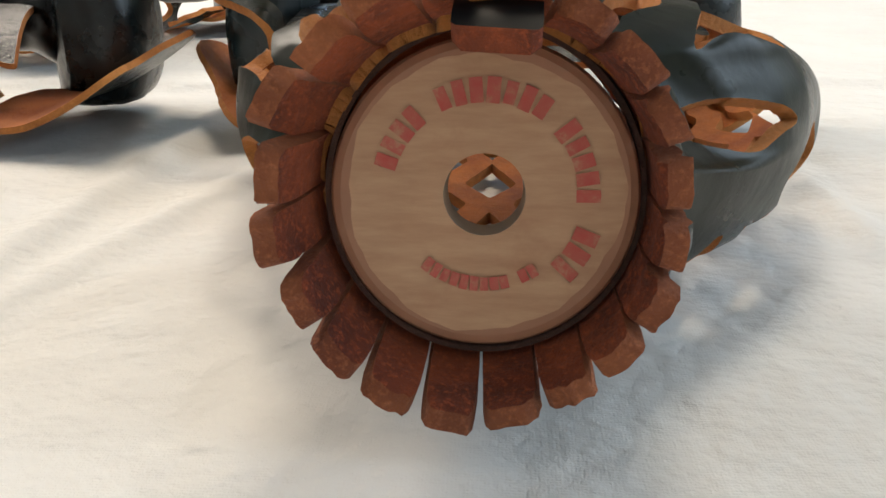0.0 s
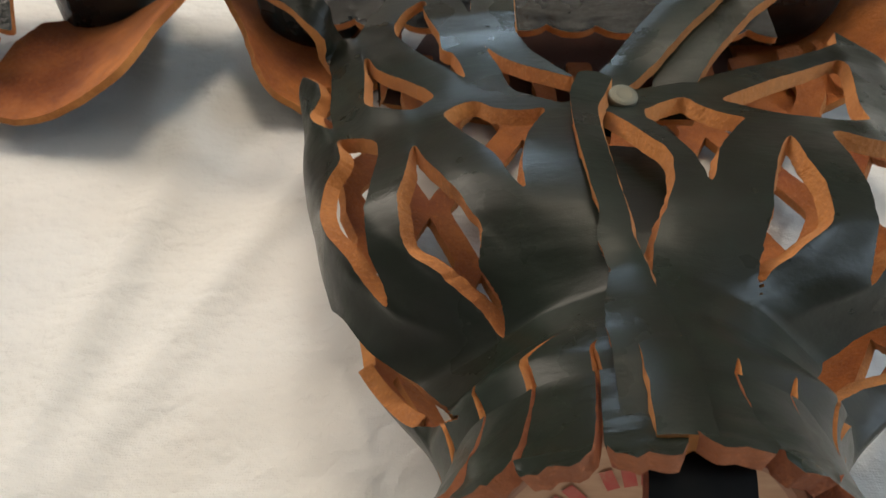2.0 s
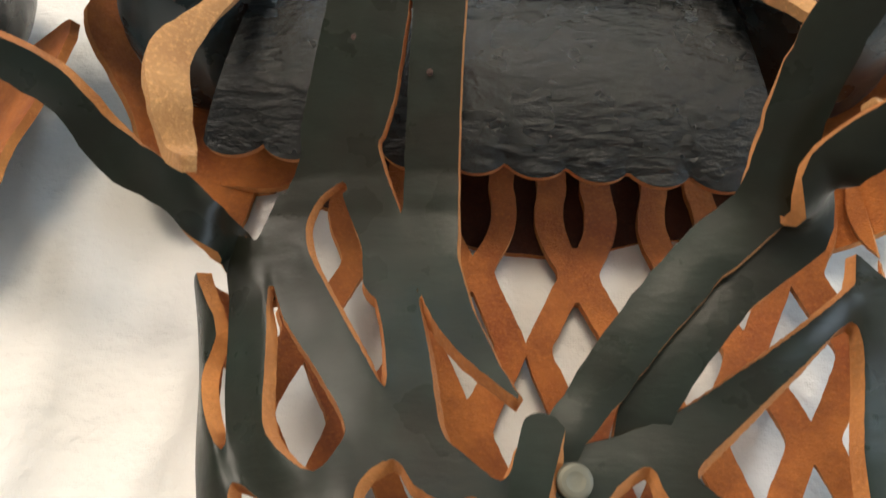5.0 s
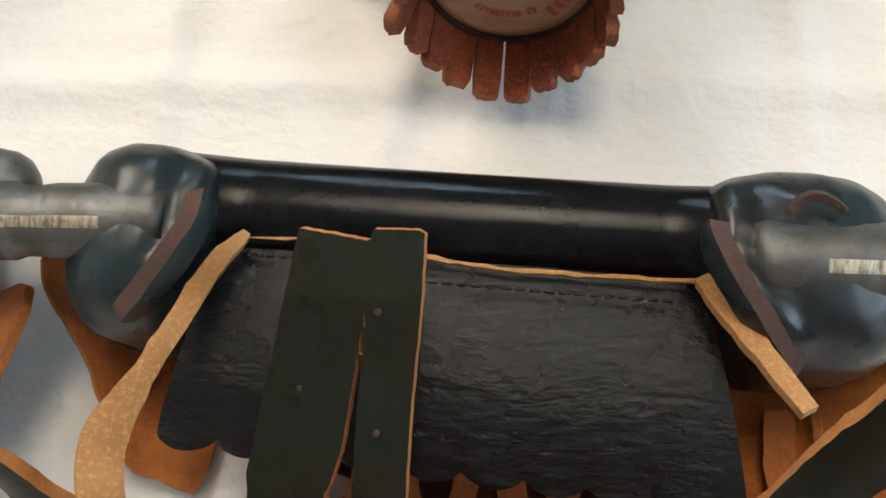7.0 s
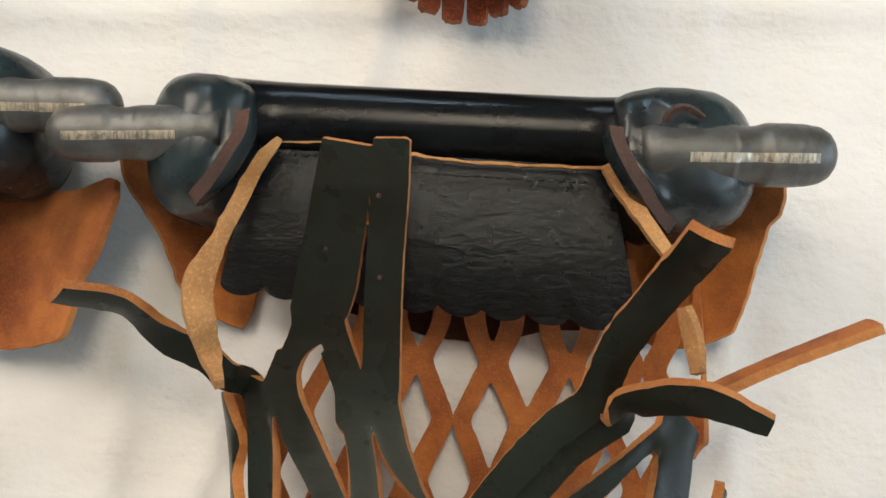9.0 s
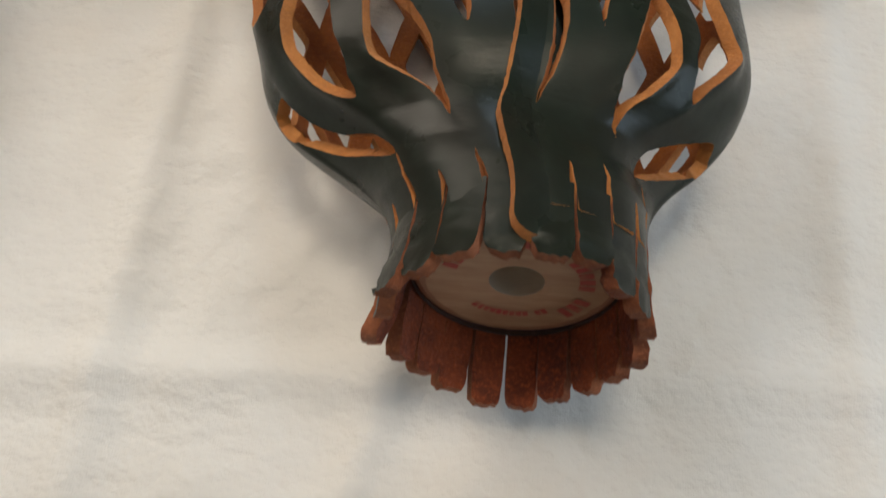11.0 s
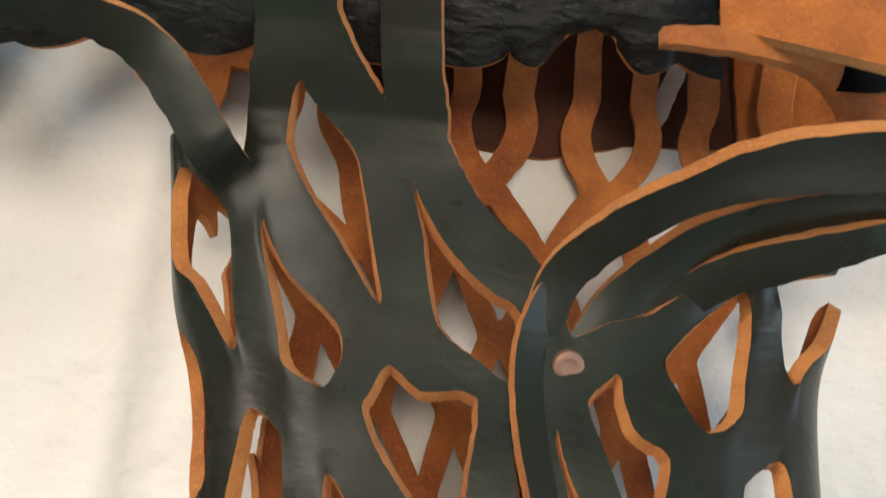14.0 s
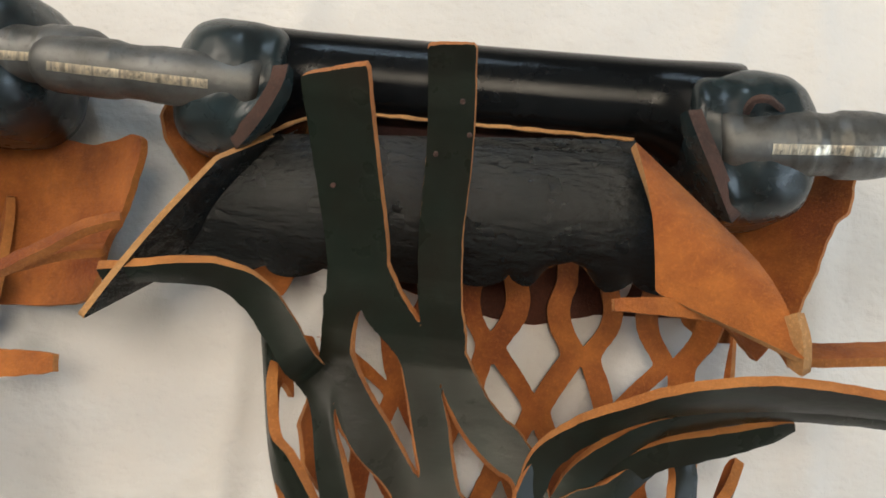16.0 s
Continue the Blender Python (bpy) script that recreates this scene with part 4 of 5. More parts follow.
def rivet(parent, at, up, mat, label):
    n = Vector(up).normalized()
    lathe("rivet", [(-0.04, 0.034), (-0.006, 0.037), (0.0, 0.035), (0.003, 0.029), (0.004, 0.02), (0.0025, 0.012), (0.002, 0.004)], Vector(at), n, mat, parent, label, 28, smooth=False)


BRASS = plain("dull_nickel_rivet", (0.17, 0.16, 0.12), 0.6, 0.6)
COPPER = plain("copper_rivet", (0.28, 0.16, 0.115), 0.55, 0.7)


def stitches(parent, a, b, count):
    a, b = Vector(a), Vector(b)
    rows = []
    for k in range(count):
        p = a.lerp(b, (k + 0.5) / count)
        rows.append(p)
    for p in rows:
        bm = bmesh.new()
        bmesh.ops.create_uvsphere(bm, u_segments=8, v_segments=6, radius=1.0)
        for v in bm.verts:
            v.co = (p.x + v.co.x * 0.42 * (b - a).length / count, p.y + v.co.y * 0.006, p.z - 0.006 + v.co.z * 0.006)
        part("stitch", bm, FLAP, parent)


def holes_marks(parent, spots, nearby):
    for k, (x, y, z) in enumerate(spots):
        lathe("punched_mark", [(-0.01, 0.008), (0.003, 0.0085), (0.004, 0.004)], (x, y, z), nearby, LIP, parent, "", 10)

# ---- the first basket ----
def basket(label):
    return tagged(new("leather_basket"), label, "leather basket", "cut leather baskets")


# suede with the shadow under the flap put into its colour
SHADED_LINING = leather_suede("shade_darkened_suede_lining", (0.05, 0.014, 0.007), (0.1, 0.028, 0.012))




def base_panel(parent, dx, dy, xl, xr, y0, y1, lift):
    """The brown lining, coloured dark for the flap's shade, and a suede wing on either side of it that curls up."""
    flat = lambda x, y: 0.006 + 0.004 * np.sin(4 * x + 3 * y)
    low = (y0 + 0.14, y0 + 0.13, y0 + 0.02, y0 - 0.035, y0 - 0.055, y0 + 0.015, y0 + 0.05)
    o = list(zip((xl + 0.34, xl + 0.60, xl + 1.0, xl + 1.25, xl + 1.5, xl + 1.75, xr - 0.4), low)) + [(xr - 0.4, y1), (xl + 0.3, y1)]
    flat_piece("lining", [(x + dx, y + dy) for x, y in o], flat, parent, [SHADED_LINING, GRAIN, EDGE], "suede lining with a curved edge, coloured dark for the flap's shade", 0.03)
    o = [(xl + 0.32, y0 + 0.13), (xl + 0.58, y0 + 0.12), (xl + 0.72, y0 + 0.2), (xl + 0.72, y1 - 0.2), (xl + 0.28, y1 - 0.2)]
    flat_piece("suede_panel", [(x + dx, y + dy) for x, y in o], lambda x, y: 0.05 + flat(x, y), parent, [SUEDE, GRAIN, EDGE], "rough orange suede panel under the flap", 0.03)
    for name, s, o in (("left", -1, [(xl + 0.5, y0 + 0.02), (xl + 0.5, y1), (xl + 0.1, y1), (xl, y0 + 0.62), (xl + 0.02, y0 + 0.48), (xl + 0.14, y0 + 0.3), (xl + 0.26, y0 + 0.04), (xl + 0.38, y0 - 0.02)]), ("right", 1, [(xr - 0.5, y0 + 0.02), (xr - 0.2, y0 + 0.0), (xr - 0.12, y0 + 0.12), (xr - 0.04, y0 + 0.44), (xr, y0 + 0.5), (xr, y0 + 0.70), (xr - 0.12, y1), (xr - 0.5, y1)])):
        edge = (xr - 0.5) if s > 0 else (xl + 0.5)
        curl = lambda x, y, s=s, edge=edge: 0.04 + lift * np.clip(s * (x - dx - edge) / 0.5, 0, 1.2) ** 1.5 + 0.012 * np.sin(5 * y + 3 * x)
        flat_piece("suede_wing", [(x + dx, y + dy) for x, y in o], curl, parent, [SUEDE, GRAIN, EDGE], "orange suede side wing, curled up", 0.02, sharp=False)


def scallops(count, depth, torn=None):
    def wave(s):
        w = depth * np.abs(np.sin(math.pi * count * s)) ** 0.6 - depth
        return w if torn is None else w - 0.17 * np.exp(-(((s - torn) / 0.055) ** 4))
    return wave


# the straps that run on from the two nets, in plan: the first splits in two where it leaves the net
STRAPS_A = [
    [(-0.287, 3.17, 0.052), (-0.262, 3.27, 0.045), (-0.222, 3.37, 0.045), (-0.168, 3.445, 0.072), (-0.143, 3.50, 0.102), (-0.116, 3.592, 0.11), (-0.082, 3.777, 0.102), (-0.055, 3.95, 0.095), (-0.044, 4.037, 0.092)],
    [(0.01, 3.141, 0.07), (-0.018, 3.25, 0.056), (-0.05, 3.34, 0.05), (-0.085, 3.42, 0.052), (-0.115, 3.48, 0.065)],
    [(0.10, 3.18, 0.064), (0.095, 3.28, 0.067), (0.09, 3.487, 0.066), (0.092, 3.691, 0.064), (0.101, 3.897, 0.063), (0.099, 4.056, 0.062)],
]
STRAPS_B = [
    [(-0.445, 3.12, 0.05), (-0.455, 3.22, 0.055), (-0.445, 3.32, 0.06), (-0.405, 3.44, 0.10), (-0.408, 3.519, 0.105), (-0.446, 3.713, 0.105), (-0.483, 3.897, 0.106), (-0.508, 4.03, 0.107)],
    [(-0.375, 3.45, 0.08), (-0.28, 3.33, 0.062), (-0.17, 3.2, 0.062)],
    [(-0.068, 3.215, 0.066), (-0.085, 3.29, 0.07), (-0.105, 3.363, 0.073), (-0.127, 3.583, 0.072), (-0.126, 3.789, 0.072), (-0.134, 3.954, 0.072), (-0.151, 4.115, 0.072)],
]


def basket_a():
    top = basket("dark green cut leather basket with wooden disc, grip and steel pegs")
    cage(top, FORM_A, 0.0, HOLES_A, [[(-0.22, 3.57), (-0.23, 3.19), (-0.20, 3.05), (-0.15, 2.91), (-0.08, 2.76), (-0.04, 2.78), (-0.02, 2.73), (0.03, 2.76), (0.11, 2.80), (0.25, 2.90), (0.43, 3.02), (0.66, 3.17), (0.74, 3.47)], [(-0.88, 3.24), (-0.79, 3.35), (-0.72, 3.50), (-0.8, 3.9), (-1.4, 3.9), (-1.22, 3.32)], [(-0.36, 3.19), (-0.39, 3.31), (-0.39, 3.48), (-0.36, 3.52), (-0.36, 3.31)]], 3, (0.524, 3.388, 0.157, 0.245, 0.45, FAN_A), STRAPS_A, ((3.2, 0), (3.3, 0.01), (3.4, 0.035), (3.5, 0.085), (3.6, 0.135), (3.69, 0.18), (3.78, 0.22), (3.9, 0.295), (4.06, 0.365), (4.3, 0.46)))
    band("seam_strap", top, FORM_A, 0.0, [(-0.085, 1.60, 0.05), (-0.09, 1.70, 0.05), (-0.12, 1.80, 0.052), (-0.20, 1.89, 0.062), (-0.205, 1.96, 0.056), (-0.15, 2.04, 0.034), (-0.122, 2.10, 0.026), (-0.119, 2.19, 0.024), (-0.126, 2.344, 0.024), (-0.122, 2.503, 0.025), (-0.105, 2.63, 0.032), (-0.078, 2.75, 0.032)], 0.034, "overlapping seam strap of dark leather", 0.006)
    band("under_layer", top, FORM_A, 0.0, [(-0.058, 2.52, 0.06), (-0.038, 2.36, 0.07), (-0.034, 2.20, 0.06), (-0.055, 2.08, 0.045)], -0.085)
    disc(top, (0.364, 1.58, 0.45), 13)
    dark_gap_ring(top, (0.364, 1.58, 0.45))
    collar(top, (0.364, 1.58, 0.45), 5, (0.112, 0.085), 0.045, 0.06)
    # folded dark end of the inner layer, over the disc
    quad_piece("folded_tab", [(0.312, 1.56, 0.795), (0.458, 1.56, 0.795), (0.454, 1.465, 0.758), (0.308, 1.475, 0.765)], top, [BLACK, TABS, TABS], "dark folded leather tab over the disc", 0.01, nu=16, nv=12, thick=0.045)
    ribbon("collar_tongue", [(0.36, 1.75, 0.795, 0.04), (0.358, 1.64, 0.825, 0.04), (0.357, 1.54, 0.835, 0.04)], top, "short leather tongue at the collar")
    rivet(top, (0.412, 2.648, 0.674), (0.1, -0.2, 1), BRASS, "dull nickel rivet")
    # straps that leave the net
    ribbon("loose_strap", [(0.35, 2.60, 0.58, 0.035), (0.386, 2.726, 0.632, 0.043), (0.454, 2.829, 0.645, 0.052), (0.563, 2.977, 0.690, 0.058), (0.687, 3.120, 0.730, 0.06), (0.812, 3.232, 0.800, 0.06), (0.855, 3.395, 0.980, 0.06), (0.935, 3.548, 1.250, 0.059), (0.972, 3.637, 1.527, 0.058)], top, "loose dark strap end standing up off the net")
    ribbon("loose_strap", [(0.56, 2.70, 0.56, 0.05), (0.564, 2.794, 0.612, 0.055), (0.652, 2.941, 0.660, 0.058), (0.764, 3.076, 0.700, 0.058), (0.887, 3.168, 0.770, 0.058, 20), (0.897, 3.220, 0.950, 0.055, 35), (1.049, 3.239, 1.150, 0.055, 42), (1.241, 3.175, 1.200, 0.03, 40)], top, "loose dark strap end bent sideways")
    ribbon("loose_strap", [(1.213, 3.284, 0.780, 0.045, -75), (1.418, 3.386, 0.780, 0.045, -75), (1.588, 3.460, 0.780, 0.045, -72), (1.760, 3.534, 0.780, 0.045, -70)], top, "thin strap seen on its raw orange edge", mats=[SUEDE, SUEDE, EDGE])
    ribbon("loose_strap", [(-0.303, 3.083, 0.434, 0.035), (-0.389, 3.228, 0.431, 0.05), (-0.447, 3.250, 0.560, 0.052, -5), (-0.523, 3.311, 0.600, 0.052, -15), (-0.655, 3.371, 0.660, 0.055, -30), (-0.765, 3.461, 0.780, 0.05, -55), (-0.921, 3.471, 0.950, 0.045, -60)], top, "dark strap bent outwards to one side")
    # grip, loops, pegs
    handle(top, (-0.585, 4.248, 0.450), (1.034, 4.259, 0.450), 0.155, -0.01)
    lc, rc = Vector((-0.62, 4.115, 0.390)), Vector((1.15, 4.155, 0.390))
    pl0, pl1 = Vector((-0.654, 4.115, 0.660)), Vector((-1.160, 4.082, 0.660))
    pr0, pr1 = Vector((1.115, 4.135, 0.660)), Vector((1.694, 4.161, 0.660))
    loop_end(top, lc, -1, (0.235, 0.275, 0.36), [[(-0.433, 4.176, 0.740, 0.016), (-0.430, 4.089, 0.750, 0.022), (-0.497, 3.958, 0.730, 0.024), (-0.607, 3.870, 0.640, 0.016)]], cut=0.25)
    loop_end(top, rc, 1, (0.31, 0.28, 0.36), [[(0.872, 4.188, 0.740, 0.016), (0.886, 4.102, 0.750, 0.022), (0.979, 3.969, 0.710, 0.022), (1.108, 3.873, 0.600, 0.014)]], [(1.045, 4.207, 0.790, 0.010), (1.067, 4.242, 0.810, 0.011), (1.122, 4.258, 0.810, 0.011), (1.182, 4.231, 0.790, 0.010)], cut=0.12)
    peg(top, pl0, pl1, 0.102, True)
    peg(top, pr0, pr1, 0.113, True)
    # the flap that hangs from the grip, with its folded wings
    quad_piece("scalloped_flap", [(-0.408, 4.137, 0.520), (0.901, 4.112, 0.520), (1.057, 3.504, 0.360), (-0.571, 3.572, 0.360)], top, [FLAP, SUEDE, EDGE], "glossy black flap with a scalloped lower edge", 0.06, scallops(9.5, 0.07), 150, 50)
    ribbon("flap_edge", [(-0.377, 4.135, 0.550, 0.0055), (-0.064, 4.141, 0.560, 0.0055), (0.275, 4.098, 0.560, 0.0055), (0.589, 4.092, 0.560, 0.0055), (0.880, 4.096, 0.570, 0.0055)], top, "raw tan edge of the flap", thick=0.014, mats=[TAN, TAN, TAN])
    stitches(top, (0.153, 4.039, 0.575), (0.817, 4.034, 0.575), 17)
    stitches(top, (-0.352, 4.081, 0.565), (-0.164, 4.086, 0.565), 6)
    ribbon("folded_wing", [(-0.340, 4.124, 0.600, 0.014, -10), (-0.390, 4.016, 0.660, 0.026, -15), (-0.435, 3.865, 0.710, 0.028, -25), (-0.481, 3.688, 0.770, 0.03, -30), (-0.515, 3.543, 0.820, 0.05, -30), (-0.485, 3.412, 0.840, 0.046, -30), (-0.459, 3.309, 0.780, 0.034, -30), (-0.393, 3.213, 0.880, 0.014, -30)], top, "tan suede wing folded back", mats=[TAN, TAN, TAN])
    ribbon("folded_wing", [(0.878, 4.090, 0.600, 0.02), (0.943, 3.970, 0.660, 0.028), (1.008, 3.846, 0.720, 0.024), (1.074, 3.732, 0.760, 0.02)], top, "tan suede edge folded back", mats=[TAN, TAN, TAN])
    ribbon("folded_wing", [(1.138, 3.570, 0.700, 0.02, 60), (1.170, 3.455, 0.700, 0.035, 60), (1.181, 3.341, 0.720, 0.02, 60)], top, "pale suede flap end", mats=[TAN, TAN, TAN])
    base_panel(top, 0, 0, -1.0, 1.62, 3.52, 4.32, 0.32)
    holes_marks(top, [(-0.101, 3.874, 0.800), (0.005, 3.863, 0.800), (-0.114, 3.704, 0.712), (-0.019, 3.695, 0.712), (0.067, 3.870, 0.845), (0.078, 3.613, 0.700)], (0, -0.5, 0.9))
    return top


# ---- the second basket ----
def basket_b():
    top = basket("dark green cut leather basket with wide folded tan suede wing")
    cage(top, FORM_B, STEP, HOLES_B, [[(-0.16, 3.81), (-0.13, 3.21), (-0.06, 3.08), (0.00, 2.99), (0.06, 2.90), (0.11, 2.80), (0.13, 2.75), (0.22, 2.80), (0.33, 2.83), (0.40, 2.88), (0.62, 2.96), (0.80, 3.04), (0.8, 3.6)], [(-0.78, 3.11), (-0.75, 3.24), (-0.76, 3.47), (-0.8, 3.9), (-1.5, 3.9), (-1.10, 3.11), (-0.88, 3.06)], [(-0.27, 3.23), (-0.37, 3.35), (-0.41, 3.56), (-0.32, 3.56), (-0.29, 3.38)]], 8, (0.108, 3.24, 0.186, 0.235, 0.42, FAN_B), STRAPS_B, ((3.15, 0), (3.25, 0.02), (3.36, 0.075), (3.45, 0.11), (3.583, 0.18), (3.713, 0.25), (3.79, 0.30), (3.897, 0.37), (3.954, 0.42), (4.05, 0.47), (4.115, 0.54)))
    band("seam_strap", top, FORM_B, STEP, [(0.04, 1.60, 0.05), (0.04, 1.70, 0.05), (0.035, 1.78, 0.052), (0.055, 1.866, 0.056), (0.088, 1.938, 0.05), (0.08, 2.022, 0.040), (0.068, 2.105, 0.034), (0.062, 2.19, 0.031), (0.062, 2.284, 0.030), (0.058, 2.356, 0.029), (0.046, 2.47, 0.027), (0.044, 2.617, 0.027), (0.06, 2.76, 0.03), (0.085, 2.85, 0.03)], 0.016, "overlapping seam strap of dark leather", 0.026, -1)
    band("under_layer", top, FORM_B, STEP, [(0.100, 2.454, 0.05), (0.113, 2.235, 0.05), (0.128, 2.031, 0.03)], -0.085)
    disc(top, (0.33, 1.585 + STEP, 0.44), 9)
    dark_gap_ring(top, (0.33, 1.585 + STEP, 0.44))
    collar(top, (0.33, 1.585 + STEP, 0.44), 9, (0.16, 0.09), 0.03)
    rivet(top, (0.330, 6.238, 0.648), (0.15, -0.25, 1), COPPER, "copper rivet")
    ribbon("loose_strap", [(0.27, 6.16, 0.585, 0.03), (0.262, 6.30, 0.615, 0.042), (0.30, 6.44, 0.635, 0.05, 12), (0.40, 6.545, 0.69, 0.055, 35), (0.54, 6.63, 0.765, 0.06, 52), (0.70, 6.69, 0.82, 0.085, 60), (0.95, 6.735, 0.83, 0.09, 60), (1.25, 6.745, 0.85, 0.065, 60), (1.50, 6.72, 0.86, 0.04, 60)], top, "wide dark loose strap with a raw orange edge")
    ribbon("loose_strap", [(0.36, 6.28, 0.60, 0.045), (0.43, 6.395, 0.60, 0.048, 8), (0.52, 6.49, 0.62, 0.05, 30), (0.65, 6.585, 0.648, 0.055, 48), (0.85, 6.648, 0.682, 0.06, 56), (1.08, 6.695, 0.72, 0.05, 58), (1.5, 6.70, 0.76, 0.03, 58)], top, "dark loose strap lying under the wide one")
    ribbon("loose_strap", [(0.50, 6.30, 0.545, 0.05), (0.56, 6.40, 0.56, 0.05, 8), (0.68, 6.49, 0.60, 0.05, 20), (0.85, 6.55, 0.64, 0.05, 30), (1.0, 6.605, 0.66, 0.04, 32), (1.1, 6.65, 0.66, 0.02, 35)], top, "dark loose strap end")
    ribbon("loose_strap", [(1.036, 6.877, 0.700, 0.05, -60), (1.211, 6.897, 0.700, 0.05, -60), (1.432, 6.928, 0.700, 0.05, -60)], top, "thin strap seen on its raw brown edge", mats=[SUEDE, SUEDE, EDGE])
    ribbon("loose_strap", [(-0.450, 6.505, 0.483, 0.04), (-0.523, 6.617, 0.484, 0.055), (-0.564, 6.664, 0.580, 0.06), (-0.628, 6.757, 0.600, 0.06), (-0.727, 6.871, 0.620, 0.06, -10), (-0.852, 6.931, 0.660, 0.055, -40), (-1.011, 6.923, 0.700, 0.05, -55), (-1.234, 6.890, 0.700, 0.04, -60)], top, "dark strap curling out to one side")
    handle(top, (-0.879, 7.699, 0.450), (0.809, 7.754, 0.450), 0.165, -0.01)
    lc, rc = Vector((-0.92, 7.615, 0.390)), Vector((0.90, 7.60, 0.390))
    pl0, pl1 = Vector((-0.926, 7.592, 0.660)), Vector((-1.599, 7.596, 0.660))
    pr0, pr1 = Vector((0.903, 7.582, 0.660)), Vector((1.412, 7.626, 0.660))
    loop_end(top, lc, -1, (0.24, 0.245, 0.36), [[(-0.711, 7.638, 0.750, 0.016), (-0.713, 7.557, 0.760, 0.022), (-0.767, 7.461, 0.730, 0.024), (-0.862, 7.394, 0.640, 0.016)]], cut=0.25)
    loop_end(top, rc, 1, (0.275, 0.28, 0.36), [[(0.652, 7.638, 0.750, 0.016), (0.678, 7.564, 0.750, 0.024), (0.751, 7.446, 0.710, 0.026), (0.867, 7.331, 0.600, 0.016)]], [(0.839, 7.660, 0.750, 0.010), (0.837, 7.679, 0.820, 0.011), (0.886, 7.688, 0.820, 0.010), (0.956, 7.683, 0.750, 0.008)], cut=0.12)
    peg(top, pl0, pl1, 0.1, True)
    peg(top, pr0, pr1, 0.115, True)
    quad_piece("scalloped_flap", [(-0.795, 7.456, 0.540), (0.522, 7.580, 0.540), (0.701, 7.044, 0.420), (-1.238, 6.925, 0.420)], top, [FLAP, SUEDE, EDGE], "glossy black flap with a torn scalloped lower edge", 0.08, scallops(8.5, 0.09, 0.815), 150, 50)
    ribbon("flap_edge", [(-0.786, 7.440, 0.570, 0.0055), (-0.654, 7.515, 0.575, 0.0055), (-0.437, 7.553, 0.580, 0.0055), (0.064, 7.563, 0.580, 0.0055), (0.508, 7.569, 0.580, 0.0055)], top, "raw tan edge of the flap", thick=0.014, mats=[TAN, TAN, TAN])
    stitches(top, (-0.028, 7.483, 0.600), (0.484, 7.517, 0.600), 14)
    quad_piece("side_wing", [(-0.766, 7.456, 0.580), (-0.922, 7.328, 0.680), (-1.262, 6.747, 0.780), (-1.079, 6.947, 0.500)], top, [TAN, FLAP, TAN], "dark pointed side wing with a tan edge", 0.02, None, 30, 30)
    quad_piece("folded_wing", [(0.502, 7.550, 0.640), (0.848, 7.247, 0.700), (0.993, 6.858, 0.980), (0.587, 7.028, 0.760)], top, [SUEDE, GRAIN, TAN], "wide orange suede wing folded over", 0.07, None, 40, 30, 0.03)
    ribbon("folded_wing", [(0.954, 6.988, 0.950, 0.03, 60), (0.976, 6.906, 0.960, 0.035, 70), (1.006, 6.831, 0.900, 0.03, 75)], top, "curled tan wing edge", mats=[TAN, TAN, TAN])
    ribbon("suede_end", [(0.447, 6.970, 0.800, 0.02), (0.641, 6.984, 0.780, 0.03), (0.850, 6.982, 0.700, 0.04), (1.007, 6.887, 0.600, 0.05)], top, "pinkish suede strap end", mats=[SUEDE, SUEDE, EDGE])
    flat_piece("wing_underside", [(0.80, 7.01), (0.86, 7.04), (0.94, 7.02), (1.0, 6.97), (0.985, 6.93), (0.92, 6.925), (0.85, 6.95)], lambda x, y: 0.70 + 0.4 * (x - 0.9), top, [BLACK, GRAIN, EDGE], "dark grain side inside the wing's curl", 0.015, sharp=False)
    base_panel(top, 0, STEP, -1.22, 1.38, 3.40, 4.28, 0.32)
    holes_marks(top, [(-0.508, 7.464, 0.870), (-0.412, 7.406, 0.850), (-0.495, 7.258, 0.770), (-0.380, 7.267, 0.770), (-0.168, 7.371, 0.900), (-0.101, 7.514, 1.020), (-0.069, 7.430, 0.950)], (0, -0.5, 0.9))
    return top


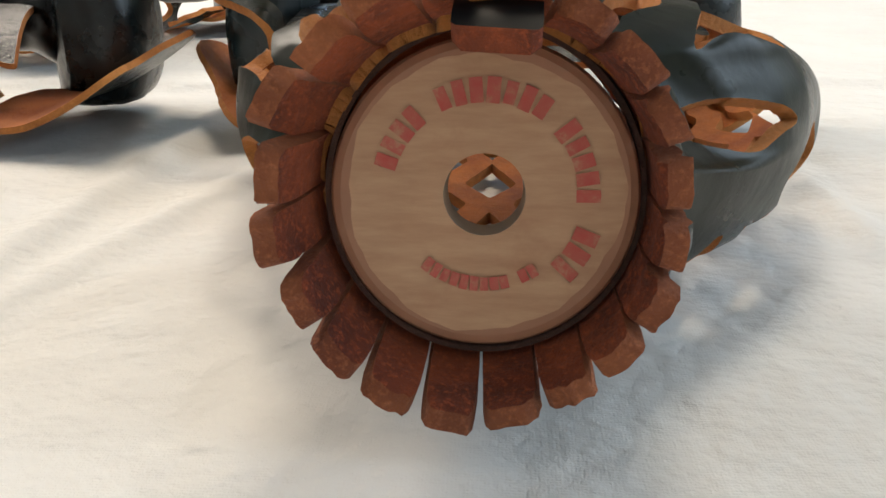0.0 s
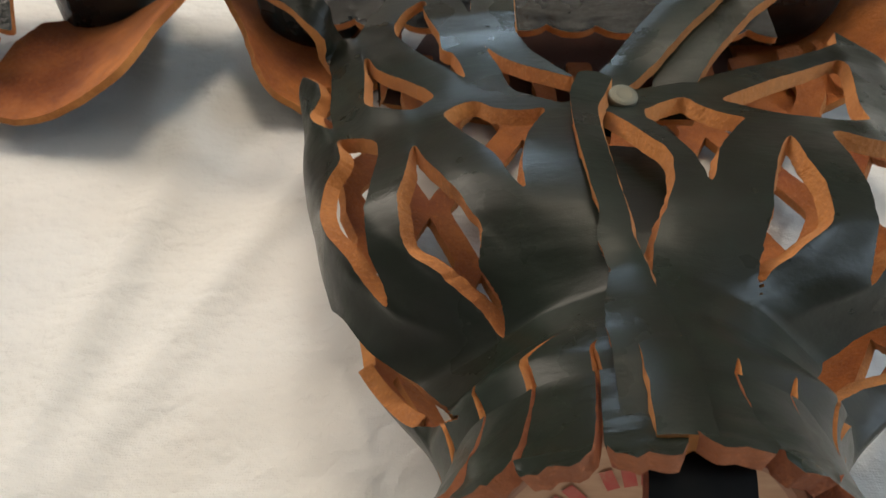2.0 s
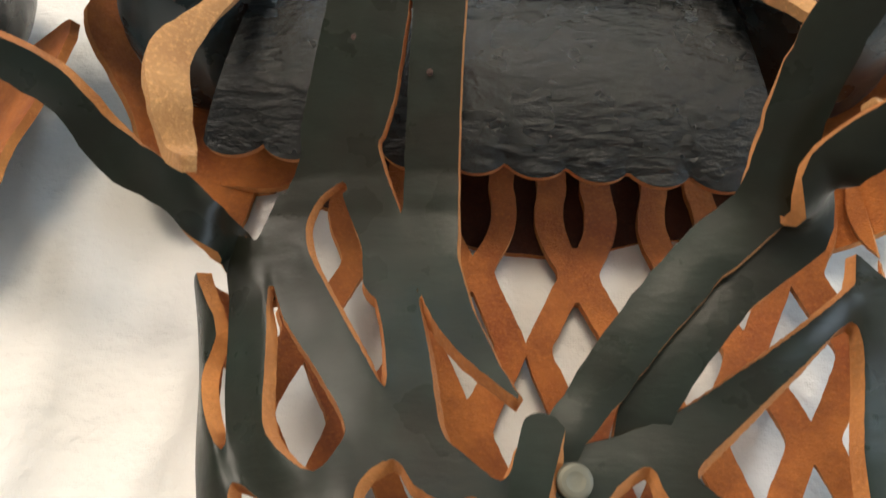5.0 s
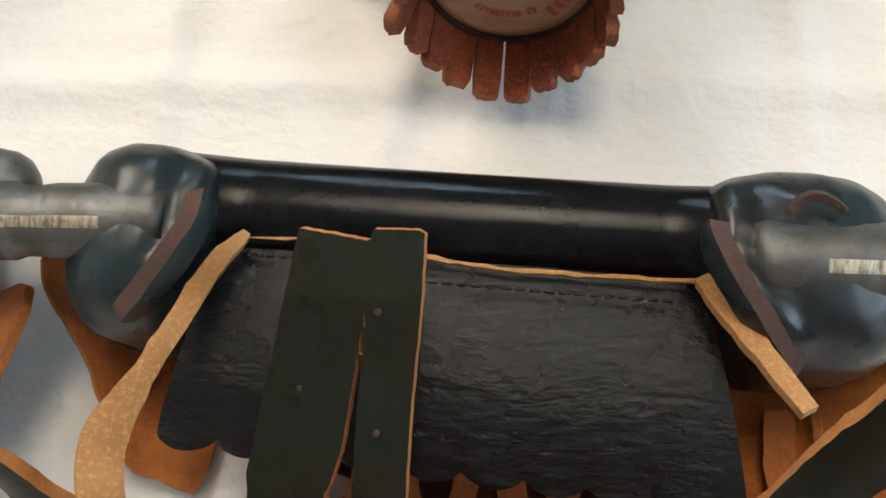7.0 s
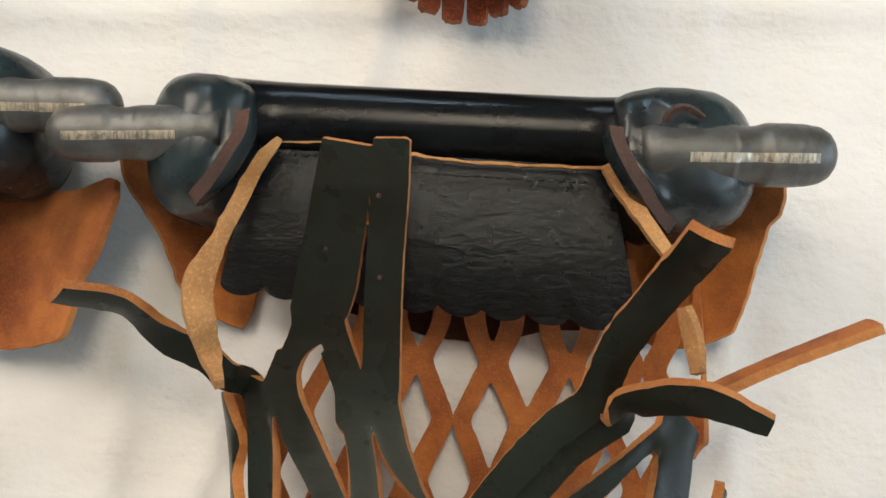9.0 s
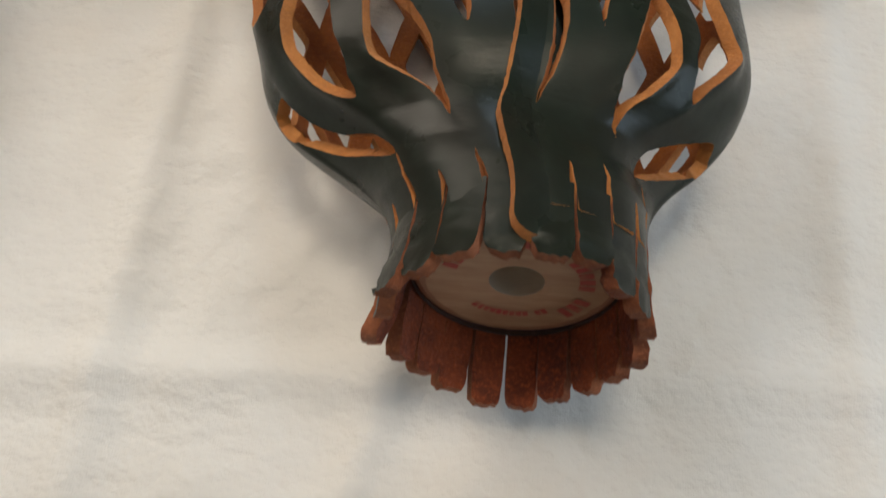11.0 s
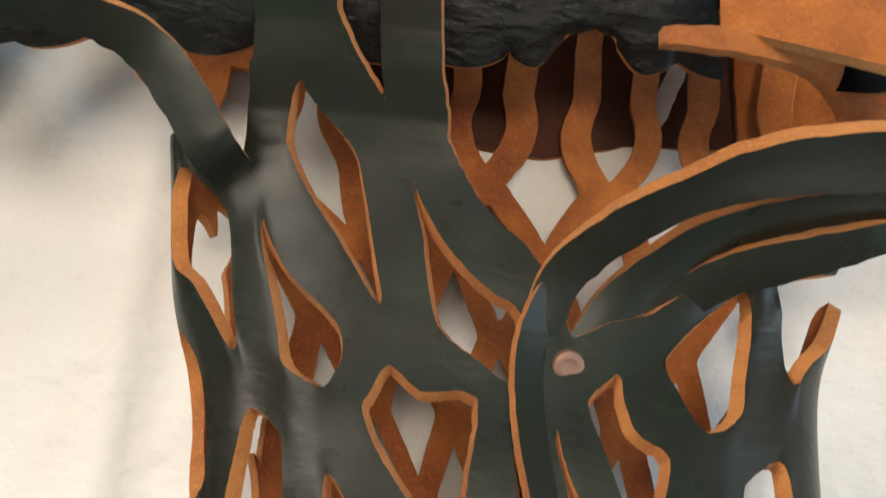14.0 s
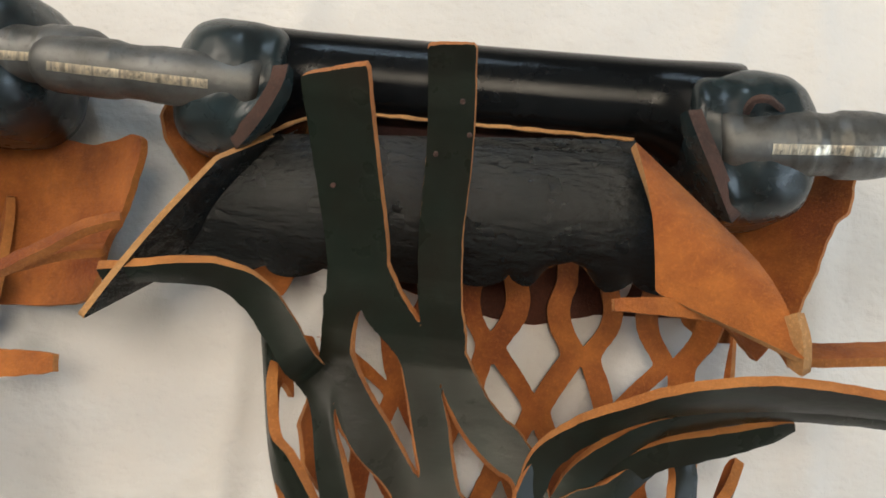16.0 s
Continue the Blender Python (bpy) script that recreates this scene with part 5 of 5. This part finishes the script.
# ---- the two baskets beside them, of which only the near ends come into view ----
def basket_beside(dx, dy, label, wing, reach):
    """Placed by the middle of its near end loop."""
    top = basket(label)
    handle(top, (dx - 1.75, 0.06 + dy, 0.45), (dx - 0.15, 0.06 + dy, 0.45), 0.16, -0.01)
    loop_end(top, Vector((dx - 1.9, dy, 0.39)), -1, (0.21, 0.25, 0.36), [], cut=0.25)
    loop_end(top, Vector((dx, dy, 0.39)), 1, (0.27, 0.275, 0.36), [[(dx - 0.27, dy + 0.05, 0.74, 0.016), (dx - 0.25, dy - 0.05, 0.75, 0.022), (dx - 0.16, dy - 0.18, 0.71, 0.022), (dx - 0.05, dy - 0.27, 0.6, 0.014)]], cut=0.12)
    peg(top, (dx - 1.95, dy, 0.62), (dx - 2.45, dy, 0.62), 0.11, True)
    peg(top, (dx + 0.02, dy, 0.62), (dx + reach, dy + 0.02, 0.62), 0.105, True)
    ax, ay = wing
    o = [(ax - 0.75, ay - 0.62), (ax - 0.25, ay - 0.64), (ax - 0.15, ay - 0.56), (ax - 0.12, ay - 0.40), (ax - 0.05, ay - 0.28), (ax, ay), (ax - 0.25, ay - 0.02), (ax - 0.75, ay)]
    flat_piece("suede_wing", o, lambda x, y: 0.13 + 0.30 * np.clip((x - ax + 0.55) / 0.55, 0, 1.1) ** 1.5 + 0.012 * np.sin(5 * y + 3 * x), top, [SUEDE, GRAIN, EDGE], "orange suede side wing, curled up", 0.02, sharp=False)
    quad_piece("scalloped_flap", [(dx - 1.6, dy - 0.04, 0.52), (dx - 0.24, dy - 0.06, 0.52), (dx - 0.1, dy - 0.62, 0.33), (dx - 1.75, dy - 0.6, 0.36)], top, [FLAP, SUEDE, EDGE], "glossy black flap with a scalloped lower edge", 0.06, scallops(9.5, 0.07), 120, 40)
    return top


basket_a()
basket_b()
c_side = basket_beside(-1.53, 4.19, "second row dark leather basket end with brown suede wing", (-1.0, 3.99), 0.60)
d_side = basket_beside(-1.86, 7.62, "second row dark leather basket end with steel peg", (-1.27, 7.415), 0.52)
for way in ([(-1.762, 6.805, 0.550, 0.03, -30), (-1.456, 6.972, 0.620, 0.028, -40), (-1.350, 7.044, 0.620, 0.026, -40), (-1.236, 7.089, 0.600, 0.022, -40)], [(-1.822, 6.825, 0.450, 0.024, -40), (-1.487, 6.945, 0.500, 0.022, -50), (-1.319, 6.981, 0.500, 0.018, -50)], [(-1.770, 6.525, 0.450, 0.05), (-1.554, 6.550, 0.480, 0.045), (-1.429, 6.565, 0.500, 0.03)]):
    ribbon("loose_strap", way, d_side, "loose strap end showing its orange suede", mats=[SUEDE, SUEDE, EDGE])
cage(c_side, Tube(np.array(FORM_A.rows) * (1, 1, 0.75, 1, 1) + (0, -3.0, 0, 0, 0)), 0.02, HOLES_A, [], 4, (0.516 - 3.0, 3.363, 0.185, 0.23, -2.55, FAN_A))
cage(d_side, Tube(np.array(FORM_B.rows) * (1, 1, 0.9, 1, 1) + (0, -2.8, 0, 0, 0)), STEP, HOLES_B, [], 6, (0.102 - 2.8, 3.2, 0.193, 0.21, -2.38, FAN_B))
